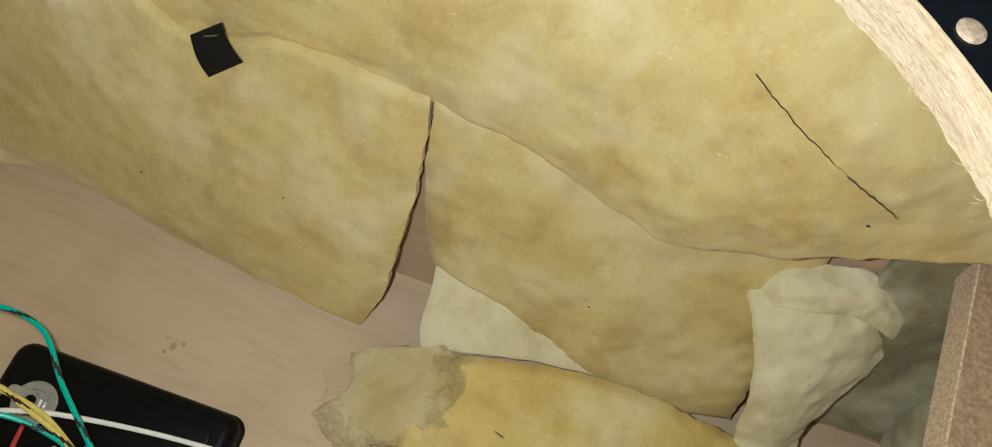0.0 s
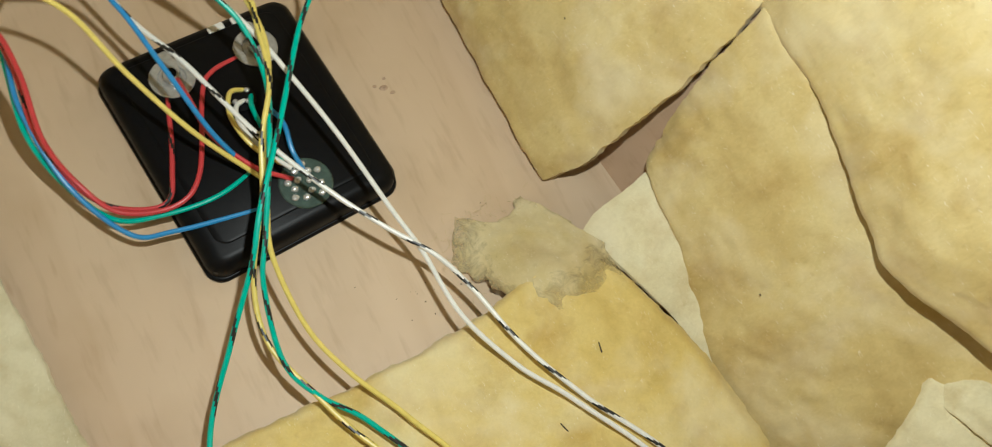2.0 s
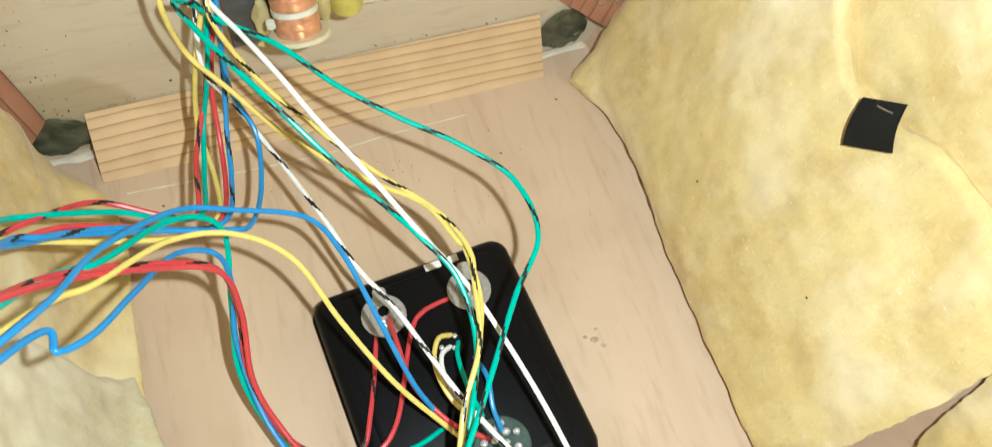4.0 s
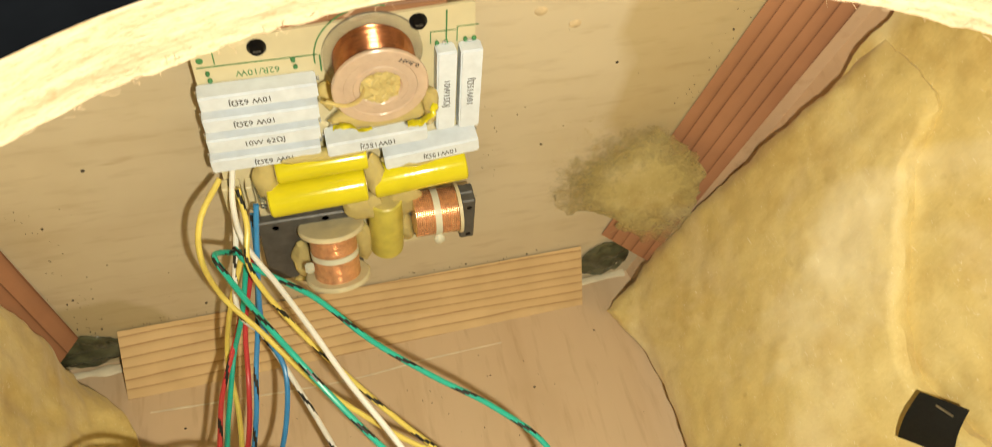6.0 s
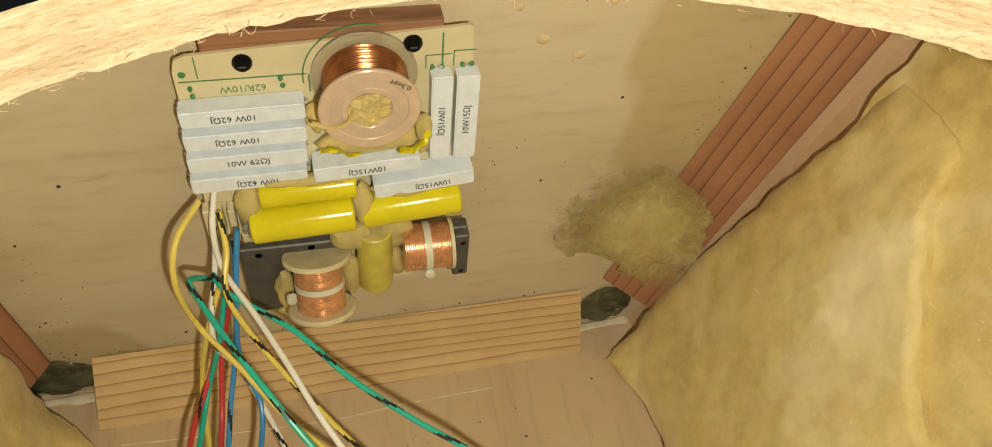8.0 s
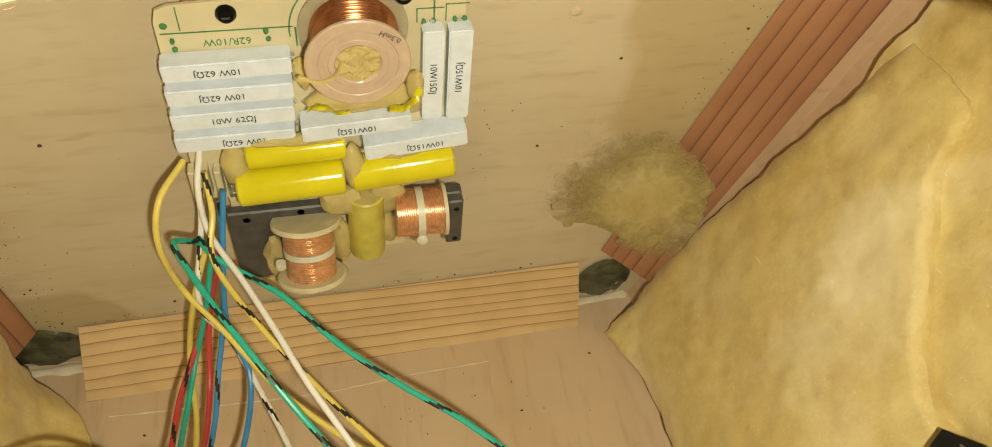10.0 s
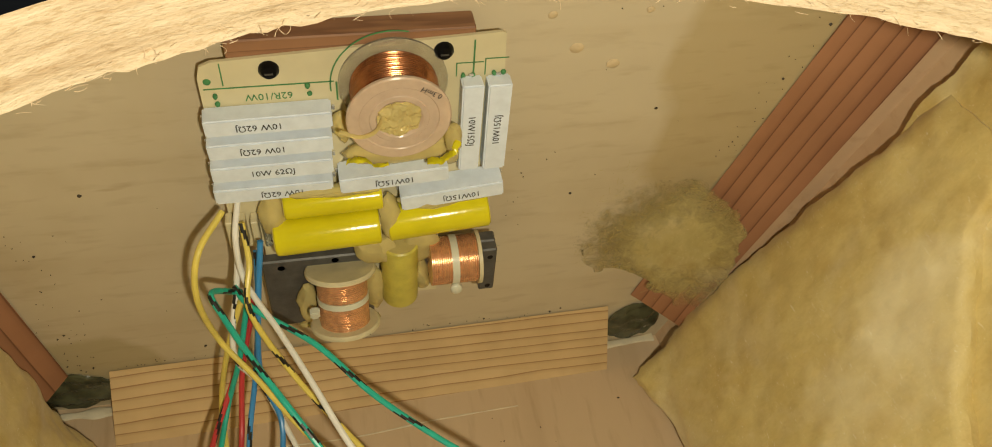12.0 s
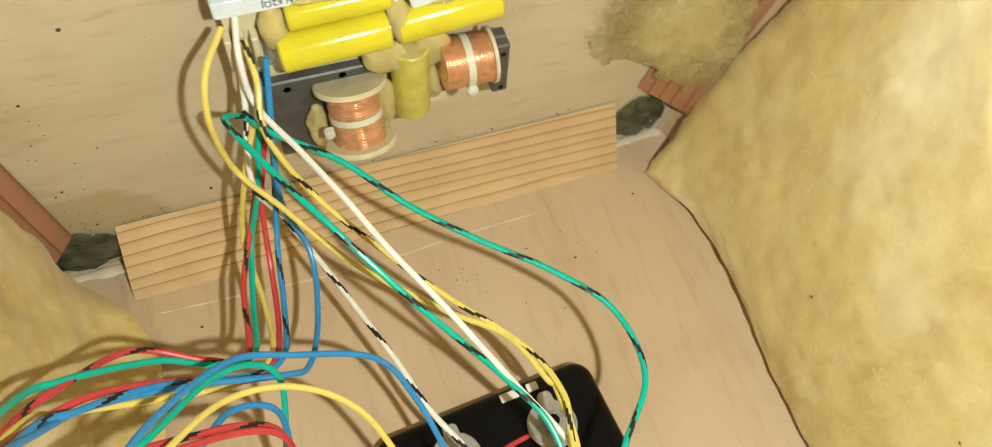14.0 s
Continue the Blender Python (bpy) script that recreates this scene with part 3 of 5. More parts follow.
tagged(part("glue_bead", ribbon([(0.118, -0.004, 0.0), (0.135, -0.003, 0.0), (0.152, -0.002, 0.0)], 0.007, 0.003, 30, 1.0), STRIP_GLUE), "dried white glue bead along the panel joint", "glue", group="glue beads")
tagged(part("glue_bead", ribbon([(-0.222, -0.006, 0.0), (-0.20, -0.006, 0.0), (-0.182, -0.006, 0.0)], 0.008, 0.003, 30, 2.0), STRIP_GLUE), "dried white glue bead along the panel joint", "glue", group="glue beads")
tagged(part("glue_patch", noisy(blob((0.134, -0.0008, 0.022), (0.018, 0.0014, 0.020), 0.6, 3.0, 4), 0.0022, 130, 3.0), GAP_GLUE), "dark glossy old glue in the panel corner", "glue", group="glue patches")
tagged(part("glue_patch", noisy(blob((-0.203, -0.0008, 0.019), (0.024, 0.0014, 0.018), 0.6, 5.0, 4), 0.0022, 130, 5.0), GAP_GLUE), "dark glossy old glue in the panel corner", "glue", group="glue patches")
tuft_high = wadding("wadding_scrap", sheet([
    [(0.090, -0.0022, 0.168), (0.112, -0.003, 0.164), (0.138, -0.005, 0.154), (0.166, -0.0185, 0.138)],
    [(0.082, -0.0022, 0.138), (0.112, -0.004, 0.134), (0.142, -0.008, 0.122), (0.176, -0.0205, 0.106)],
    [(0.082, -0.0022, 0.108), (0.114, -0.004, 0.100), (0.146, -0.012, 0.088), (0.178, -0.0225, 0.072)],
    [(0.096, -0.0022, 0.082), (0.118, -0.004, 0.078), (0.142, -0.014, 0.068), (0.170, -0.021, 0.048)],
], 0.0018, 90, 80, 0.0009, 0.006, 9.0, (0, -1, 0.2)), TUFT, "matted wadding tuft stuck over the corner batten")


def fibres(parent, spots, count, length, seed, flat, spread=0.0055, skin=None, name="loose_fibre_fuzz"):
    """Loose curled fibres round a tuft. spots: centres on its rim; flat: the axis along which they keep close."""
    rnd = random.Random(seed)
    verts, faces = [], []
    for _ in range(count):
        c = Vector(rnd.choice(spots))
        p = c + Vector([rnd.gauss(0, spread) if k != flat else rnd.uniform(-0.001, 0.003) * (-1 if flat == 1 else 1) for k in range(3)])
        d = Vector([rnd.gauss(0, 1) * (0.25 if k == flat else 1) for k in range(3)]).normalized()
        bend = Vector([rnd.gauss(0, 1) * (0.2 if k == flat else 1) for k in range(3)]) * 0.5
        n, r = 5, rnd.uniform(0.00004, 0.00009)
        step = length * rnd.uniform(0.5, 1.4) / n
        base = len(verts)
        for k in range(n + 1):
            side = d.orthogonal().normalized()
            up = d.cross(side)
            verts += [tuple(p + side * r), tuple(p - side * r * 0.5 + up * r * 0.87), tuple(p - side * r * 0.5 - up * r * 0.87)]
            p = p + d * step
            d = (d + bend * 0.4).normalized()
        for k in range(n):
            for q in range(3):
                a, b = base + 3 * k + q, base + 3 * k + (q + 1) % 3
                faces.append((a, b, b + 3, a + 3))
    me = bpy.data.meshes.new(name)
    me.from_pydata(verts, [], faces)
    me.materials.append(skin or FIBRE)
    ob = new(name, me)
    ob.parent = parent
    ob["kind"] = "stuff"
    return ob


FIBRE = plain("loose_fibre", (0.44, 0.36, 0.17), 0.7, 0, 0.2, 300.0, 0)
fibres(tuft, [(0.064, -0.337, 0.003), (0.070, -0.348, 0.005), (0.070, -0.326, 0.003), (0.079, -0.316, 0.003), (0.092, -0.320, 0.003), (0.104, -0.326, 0.004), (0.118, -0.321, 0.004), (0.076, -0.362, 0.010), (0.082, -0.372, 0.018)], 120, 0.005, 3, 2)
fibres(tuft_high, [(0.103, -0.005, 0.163), (0.096, -0.005, 0.150), (0.091, -0.005, 0.136), (0.092, -0.005, 0.120), (0.094, -0.005, 0.108), (0.100, -0.005, 0.094), (0.120, -0.007, 0.088), (0.140, -0.012, 0.076), (0.120, -0.008, 0.158), (0.135, -0.010, 0.150), (0.110, -0.008, 0.130), (0.125, -0.010, 0.115)], 170, 0.005, 5, 1)
SPLINTER = plain("torn_wood_fibre", (0.66, 0.52, 0.36), 0.75, 0, 0.25, 300.0, 0)
RIM_LINE = [(HOLE[0] + (HOLE_R - 0.0006) * math.cos(radians(a)), HOLE[1] + (HOLE_R - 0.0006) * math.sin(radians(a)), DEEP) for a in range(-80, 160)]
fibres(front, RIM_LINE, 900, 0.0032, 8, 2, 0.0009, SPLINTER, "torn_fibre_fringe")
wadding("wadding_roll", sheet([
    [(0.232, -0.508, 0.112), (0.238, -0.535, 0.126), (0.250, -0.566, 0.128), (0.252, -0.592, 0.118), (0.246, -0.610, 0.100)],
    [(0.211, -0.530, 0.094), (0.216, -0.545, 0.108), (0.222, -0.570, 0.112), (0.228, -0.592, 0.102), (0.228, -0.608, 0.082)],
    [(0.186, -0.550, 0.056), (0.190, -0.560, 0.068), (0.196, -0.573, 0.072), (0.202, -0.586, 0.066), (0.204, -0.598, 0.048)],
    [(0.164, -0.560, 0.018), (0.170, -0.570, 0.030), (0.176, -0.580, 0.034), (0.182, -0.592, 0.028), (0.184, -0.604, 0.012)],
    [(0.140, -0.570, 0.008), (0.146, -0.580, 0.016), (0.152, -0.592, 0.020), (0.158, -0.602, 0.014), (0.160, -0.612, 0.006)],
], 0.006, 60, 70, 0.0035, 0.0015, 10.0, (-0.6, 0.2, 0.8)), WOOL_PALE, "pale limp roll of wadding beside the brace")
wadding("wadding_roll", sheet([
    [(0.247, -0.512, 0.122), (0.247, -0.537, 0.136), (0.252, -0.570, 0.140), (0.252, -0.600, 0.126)],
    [(0.232, -0.517, 0.116), (0.231, -0.541, 0.134), (0.236, -0.572, 0.136), (0.240, -0.602, 0.120)],
    [(0.222, -0.522, 0.104), (0.221, -0.544, 0.120), (0.229, -0.573, 0.124), (0.236, -0.604, 0.108)],
], 0.006, 50, 40, 0.0030, 0.0015, 14.0, (-0.6, 0.2, 0.8)), WOOL_PALE, "pale wadding fold tucked under the sagging sheet")
wadding("wadding_sheet", sheet([[east(y, z, 0.012) for y in (-0.572, -0.60, -0.63, -0.660)] for z in (0.012, 0.07, 0.13, 0.20)], 0.006, 40, 50, 0.003, 0.002, 12.0, (-1, 0, 0.3)), WOOL_DARK, "dark grey-green wadding in the far corner")
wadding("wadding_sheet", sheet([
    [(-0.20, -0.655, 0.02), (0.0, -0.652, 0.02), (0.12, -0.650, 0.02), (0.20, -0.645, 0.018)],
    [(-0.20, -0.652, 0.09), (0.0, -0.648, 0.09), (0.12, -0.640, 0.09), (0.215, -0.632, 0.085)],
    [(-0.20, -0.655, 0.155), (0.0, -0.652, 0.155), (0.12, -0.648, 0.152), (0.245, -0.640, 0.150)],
], 0.008, 80, 30, 0.004, 0.002, 11.0, (0, 1, 0)), WOOL_DARK, "dark greyish wadding on the far end panel under the brace")


def cut_mark():
    """A slash in the upper sheet: its two parted lips."""
    a = [Vector(east(y, z, off)) for y, z, off in ((-0.452, 0.243, 0.0395), (-0.474, 0.231, 0.0420), (-0.495, 0.221, 0.0430), (-0.510, 0.214, 0.0435), (-0.525, 0.208, 0.0435), (-0.542, 0.201, 0.0430))]
    bm = bmesh.new()
    rows = []
    for k in range(61):
        t = k / 60
        c = spline(a, t)
        wide = 0.00025 + 0.0013 * max(0.0, min(1.0, (t - 0.5) * 5)) * (1 - t) ** 0.4
        w = wide * (0.5 + 1.1 * abs(noise.noise(c * 420)))
        u = Vector((0.3, 0.5, 0.8)) * w
        c = c + noise.noise_vector(c * 260) * 0.0008
        rows.append([bm.verts.new(c - u), bm.verts.new(c + Vector((-0.0008, 0, 0.0002))), bm.verts.new(c + u)])
    for p, q in zip(rows, rows[1:]):
        for k in range(2):
            bm.faces.new((p[k], p[k + 1], q[k + 1], q[k]))
    return bm


tagged(part("slash_mark", cut_mark(), plain("charred_fibres", (0.10, 0.09, 0.05), 0.9, 0, 0.5, 900.0, 0.6), None, ), "dark frayed slash across the upper wadding", "mark")

tape = thing("tape_patch", "square of black cloth tape stapled to the wadding", "tape")
T0 = [Vector(east(y, z, 0.0262)) for y, z in ((-0.1863, 0.1520), (-0.2036, 0.1663), (-0.2164, 0.1469), (-0.1970, 0.1292))]
bm = bmesh.new()
g = []
for j in range(9):
    g.append([bm.verts.new((T0[0].lerp(T0[1], i / 8)).lerp(T0[3].lerp(T0[2], i / 8), j / 8) + Vector((-1, 0, 0.3)) * 0.0022 * math.sin(math.pi * j / 8)) for i in range(9)])
for j in range(8):
    for i in range(8):
        bm.faces.new((g[j][i], g[j][i + 1], g[j + 1][i + 1], g[j + 1][i]))
bmesh.ops.solidify(bm, geom=bm.faces[:], thickness=0.0006)
part("tape", bm, TAPE, tape)
m0 = T0[0].lerp(T0[1], 0.45).lerp(T0[3].lerp(T0[2], 0.45), 0.12) + Vector((-0.0022, 0, 0.001))
part("staple", rod(m0, m0 + (T0[1] - T0[0]) * 0.42 + Vector((-0.0004, 0, -0.003)), 0.0005, segs=8), STAPLE, tape, "bright steel staple")

screw_hole = tagged(part("screw_hole", lathe((0.1852, -0.4829, 0.3701), (0.1852, -0.4829, 0.3721), [(0, 0.0044), (0.0004, 0.0044), (0.0008, 0.0036)], 24), CHIP_EDGE), "pale raw wood showing at a front panel screw hole", "hole")

# ---- terminal cup on the back panel ----
CUP_AT, CUP_TURN = (-0.0100, -0.2160), 5.5


def slab(wx, wy, z0, z1, corner, edge, dx=0.0, dy=0.0):
    """A round-cornered slab."""
    bm = bmesh.new()
    pts = []
    for sx, sy, a0 in ((1, 1, 0), (-1, 1, 90), (-1, -1, 180), (1, -1, 270)):
        for k in range(9):
            a = radians(a0 + k * 11.25)
            pts.append((dx + sx * (wx / 2 - corner) + corner * math.cos(a), dy + sy * (wy / 2 - corner) + corner * math.sin(a)))
    rings = []
    for z, inset in ((z0, 0.0), (z1 - edge, 0.0), (z1 - edge * 0.35, edge * 0.35), (z1, edge)):
        rings.append([bm.verts.new((dx + (x - dx) * (1 - 2 * inset / wx), dy + (y - dy) * (1 - 2 * inset / wy), z)) for x, y in pts])
    for a, b in zip(rings, rings[1:]):
        for k in range(len(pts)):
            bm.faces.new((a[k], a[(k + 1) % len(pts)], b[(k + 1) % len(pts)], b[k]))
    bm.faces.new(rings[0][::-1])
    bm.faces.new(rings[-1])
    return bm


cup = thing("terminal_cup", "black moulded plastic terminal cup fixed to the back panel", "terminal cup", (*CUP_AT, 0))
cup.rotation_euler = (0, 0, radians(CUP_TURN))
part("flange", slab(0.124, 0.145, 0.0003, 0.0036, 0.010, 0.0012), BLACK, cup)
part("body", slab(0.121, 0.142, 0.0030, 0.0185, 0.010, 0.0060), BLACK, cup)
part("raised_panel", slab(0.100, 0.122, 0.0180, 0.0192, 0.008, 0.0010, 0.0, 0.002), BLACK, cup)
for k, (x, y, r) in enumerate(((-0.0238, 0.0456, 0.0130), (0.0276, 0.0428, 0.0130))):
    bp = part("binding_post", lathe((x, y, 0.0155), (x, y, 0.0215), [(0, r), (0.0016, r), (0.0022, r * 0.95), (0.0022, r * 0.62), (0.0012, r * 0.58), (0.0012, r * 0.35)], 32), METAL, cup, "dull silver washer of a binding post")
    part("nut", lathe((x, y, 0.0185), (x, y, 0.0235), [(0, 0.0052), (0.0035, 0.0052), (0.0042, 0.0045)], 6), METAL, bp, "steel hexagon nut")
    part("stud_socket", rod((x, y, 0.0200), (x, y, 0.0238), 0.0031, bevel=0.0003), BLACK, bp, "dark hollow of the stud")
    part("solder_tag", slab(0.008, 0.018, 0.0180, 0.0188, 0.003, 0.0003, x + 0.002, y + 0.008), METAL, bp, "bent tinned solder tag")
x, y = 0.0096, -0.0478
sw = part("switch_plate", lathe((x, y, 0.0155), (x, y, 0.0200), [(0, 0.0155), (0.0018, 0.0155), (0.0024, 0.0148)], 40), GREY_CLEAR, cup, "clear round contact plate with soldered joints")
for k in range(13):
    a = k * 2.4
    r = 0.0022 + 0.0098 * math.sqrt(k / 13)
    part("solder_joint", blob((x + r * math.cos(a), y + r * math.sin(a), 0.0190), (0.0023, 0.0021, 0.0017), 0.35, k, 2), SOLDER, sw, "bright solder joint" if k == 0 else "")
for x, w in ((0.0135, 0.010), (0.0265, 0.006)):
    part("tag_label", slab(w, 0.0045, 0.0160, 0.0168, 0.0006, 0.0002, x, 0.0650), WHITE, cup, "small white paper tag")
x, y = 0.0035, 0.0155
sw2 = part("inner_post", lathe((x, y, 0.0155), (x, y, 0.0220), [(0, 0.0085), (0.004, 0.0085), (0.006, 0.0060)], 28), BLACK, cup)
for k in range(4):
    part("solder_joint", blob((x + 0.005 * math.cos(k * 1.57 + 0.4), y + 0.005 * math.sin(k * 1.57 + 0.4), 0.0218), (0.0016, 0.0016, 0.0012), 0.3, k + 20, 2), SOLDER, sw2)


for ob in cup.children:
    if ob.name.split(".")[0] in ("binding_post", "switch_plate", "tag_label", "inner_post"):
        ob.location.z = 0.0027


# ---- crossover board on the end panel ----
def lettering(text, size, m, material, parent, name="lettering"):
    """Raised print, 0.1 mm thick, facing along the z axis of m."""
    c = bpy.data.curves.new("print", "FONT")
    c.body, c.size, c.align_x, c.align_y, c.extrude = text, size, "CENTER", "CENTER", 0.00005
    c.resolution_u = 2
    tmp = bpy.data.objects.new("print", c)
    scene.collection.objects.link(tmp)
    bpy.context.view_layer.update()
    me = bpy.data.meshes.new_from_object(tmp)
    bpy.data.objects.remove(tmp)
    bpy.data.curves.remove(c)
    me.materials.clear()
    me.materials.append(material)
    me.transform(m)
    ob = new(name, me)
    ob.parent = parent
    return ob


def facing(x, y, z, turn=0.0):
    """The turned place of print on a face that looks along -y."""
    return Matrix.Translation((x, y, z)) @ Matrix.Rotation(radians(90), 4, "X") @ Matrix.Rotation(radians(turn), 4, "Z")


board = thing("crossover_board", "cream circuit board crowded with resistors, coils and capacitors", "circuit board", (0, 0, 0))
LX, RX, TOP, LOW = -0.0919, 0.0335, 0.2612, 0.098


def board_plate():
    bm = bmesh.new()
    out = [(LX + 0.006, TOP - 0.0025), (LX + 0.0015, TOP - 0.0045), (LX, TOP - 0.010), (LX - 0.001, 0.150), (LX + 0.012, 0.148), (LX + 0.012, LOW), (0.004, LOW), (0.004, 0.150), (RX - 0.006, 0.166), (RX - 0.001, 0.176), (RX - 0.004, TOP + 0.003), (RX - 0.0055, TOP + 0.0038)]
    a = [bm.verts.new((x, -0.0120, z)) for x, z in out]
    b = [bm.verts.new((x, -0.0136, z)) for x, z in out]
    bm.faces.new(a)
    bm.faces.new(b[::-1])
    for k in range(len(out)):
        q = (k + 1) % len(out)
        bm.faces.new((a[k], b[k], b[q], a[q]))
    return bm


plate = part("board", board_plate(), BOARD, board, smooth=False)
block = tagged(part("spacer_block", box(-0.080, 0.0175, -0.0118, -0.0003, 0.150, 0.2668, 0.0006, 1), BROWN), "brown wooden spacer block behind the circuit board", "block")
for x0, x1, z0, z1 in ((-0.083, -0.0825, 0.247, 0.258), (-0.0905, -0.040, 0.2455, 0.2461), (-0.0395, -0.0388, 0.236, 0.2455), (0.0165, 0.0172, 0.243, 0.262), (0.0095, 0.021, 0.2505, 0.2510), (0.0095, 0.0100, 0.244, 0.2510), (0.0215, 0.0315, 0.2520, 0.2525), (0.0215, 0.0220, 0.244, 0.2525)):
    part("printed_line", box(x0, x1, -0.01375, -0.01362, z0, z1), PRINT, plate, smooth=False)
lettering("62R/10W", 0.0048, facing(-0.066, -0.0138, 0.2405, 180), PRINT, plate)
for x, z in ((-0.0645, 0.2540), (0.0042, 0.2580)):
    sc = part("screw", lathe((x, -0.0136, z), (x, -0.0176, z), [(0, 0.0040), (0.0012, 0.0040), (0.0030, 0.0028), (0.0035, 0.0010)], 24), BLACK, board, "black pan head screw")
    part("screw_slot", box(x - 0.0016, x + 0.0016, -0.0172, -0.0168, z - 0.0004, z + 0.0004), FERRITE, sc)
for x, z in ((-0.0865, 0.2425), (-0.0862, 0.2385), (-0.0505, 0.2448), (-0.0500, 0.2408), (0.0125, 0.2445), (0.0165, 0.2445), (0.0255, 0.2450), (0.0295, 0.2450)):
    part("solder_joint", blob((x, -0.0142, z), (0.0011, 0.0012, 0.0013), 0.3, x * 900, 2), PRINT, board)
part("eyelet", lathe((-0.0885, -0.0134, 0.2495), (-0.0885, -0.0142, 0.2495), [(0, 0.0016), (0.0006, 0.0014)], 16), PRINT, board)


def resistor(x0, x1, z0, z1, front, text, turn, tilt=0.0, slide=0.0):
    """A cement block resistor with its printed value. slide: how far the print lies off the middle."""
    cx, cz = (x0 + x1) / 2, (z0 + z1) / 2
    hx, hz = (x1 - x0) / 2, (z1 - z0) / 2
    m = Matrix.Translation((cx, 0, cz)) @ Matrix.Rotation(radians(-tilt), 4, "Y")
    bm = box(-hx, hx, front, -0.0137, -hz, hz, 0.0007, 2)
    bm.transform(m)
    ob = part("resistor", noisy(bm, 0.00025, 160, cx * 50), CERAMIC, board, "white ceramic block resistor with printed value")
    lettering(text, 0.0043, m @ facing(slide, front - 0.0002, -0.0003, turn), INK, ob)
    for end in (-1, 1):
        across = (0, hz * 0.55) if hx > hz else (hx * 0.55, 0)
        at = Vector((end * (hx + 0.0008), -0.0150, 0)) if hx > hz else Vector((0, -0.0150, end * (hz + 0.0008)))
        pin = rod(at - Vector((across[0], 0, across[1])) * 0.4, at + Vector((across[0], 0, across[1])) * 0.4, 0.0006, segs=8)
        pin.transform(m)
        part("wire_end", pin, SOLDER, ob)
    return ob


for k, slide in enumerate((-0.0038, -0.0032, 0.0, 0.0034)):
    z1, dx = 0.2374 - 0.0131 * k, -0.0008 * k
    turn = 0 if k == 2 else 180
    resistor(-0.0924 + dx, -0.0421 + dx, z1 - 0.0086, z1, -0.0232, "10W 62\u03a9J", turn, 0.6, slide)
resistor(0.0112, 0.0202, 0.1958, 0.2445, -0.0215, "10W15\u03a9J", -90)
resistor(0.0222, 0.0322, 0.1952, 0.2442, -0.0215, "10W15\u03a9J", 90)
resistor(-0.0418, 0.0060, 0.1938, 0.2023, -0.0262, "10W15\u03a9J", 180, 3.5)
resistor(-0.0152, 0.0318, 0.1798, 0.1888, -0.0262, "10W15\u03a9J", 180, 6.0, 0.004)


def winding(a, b, r, turns, name, parent, skin=COPPER_PALE):
    """Copper wire wound closely on a former: one rounded ridge for every turn."""
    n = (Vector(b) - Vector(a)).length
    prof = [(0, r * 0.8)]
    for k in range(turns):
        s = n * (k + 0.5) / turns
        h = n / turns / 2
        d = 0.00025 * noise.noise(Vector((k * 3.7, r * 900, 1)))
        prof += [(s - h * 0.9, r - h * 0.7 + d), (s - h * 0.4, r - h * 0.1 + d), (s + h * 0.4, r - h * 0.1 + d), (s + h * 0.9, r - h * 0.7 + d)]
    prof.append((n, r * 0.8))
    return part(name, lathe(a, b, prof, 48), skin, parent, "copper wire winding")


# printed ring round the large coil
bm = bmesh.new()
ring = [[bm.verts.new((-0.0163 + r * math.cos(a), y, 0.2434 + r * math.sin(a))) for r, y in ((0.0250, -0.01362), (0.0250, -0.01375), (0.0256, -0.01375), (0.0256, -0.01362))] for a in [radians(75 + 3.0 * k) for k in range(38)]]
for a, b in zip(ring, ring[1:]):
    for k in range(4):
        bm.faces.new((a[k], a[(k + 1) % 4], b[(k + 1) % 4], b[k]))
part("printed_ring", bm, PRINT, plate, smooth=False)

# the large air coil
C1 = (-0.0163, 0.2434)
coil = part("air_coil", lathe((C1[0], -0.0137, C1[1]), (C1[0], -0.0157, C1[1]), [(0, 0.0224), (0.0012, 0.0224), (0.0018, 0.0218)], 48), CLEAR, board, "large copper air coil with clear flanges")
winding((C1[0], -0.0157, C1[1]), (C1[0] - 0.0004, -0.0345, C1[1] - 0.0005), 0.0180, 17, "winding", coil, COPPER)
part("flange", lathe((C1[0], -0.0345, C1[1] - 0.0005), (C1[0], -0.0362, C1[1] - 0.0005), [(0, 0.0208), (0.0012, 0.0208), (0.0017, 0.0202), (0.0017, 0.0160), (0.0013, 0.0156), (0.0013, 0.0120), (0.0017, 0.0116), (0.0017, 0.0095), (0.0008, 0.0085)], 48), MILKY, coil, "milky front flange")
plug = bmesh.new()
bmesh.ops.create_icosphere(plug, subdivisions=5, radius=1, matrix=Matrix.Translation((C1[0], -0.0360, C1[1])) @ Matrix.Diagonal((0.0088, 0.0013, 0.0084, 1)))
part("glue_plug", noisy(noisy(plug, 0.0012, 260, 3.0), 0.0007, 600, 5.0), GLUE, coil, "glossy amber glue filling the coil's hub")
lettering("0.3mH", 0.0034, facing(C1[0] + 0.0125, -0.0368, C1[1] + 0.0125, 150), INK, coil)
part("lead_end", ribbon([(C1[0] - 0.007, -0.0378, C1[1] + 0.001), (C1[0] - 0.010, -0.0382, C1[1] - 0.005), (C1[0] - 0.016, -0.0378, C1[1] - 0.0075), (C1[0] - 0.0235, -0.0350, C1[1] - 0.0065)], 0.0030, 0.0016, 30, 4.0), GLUE, coil, "bare lead end under glue")


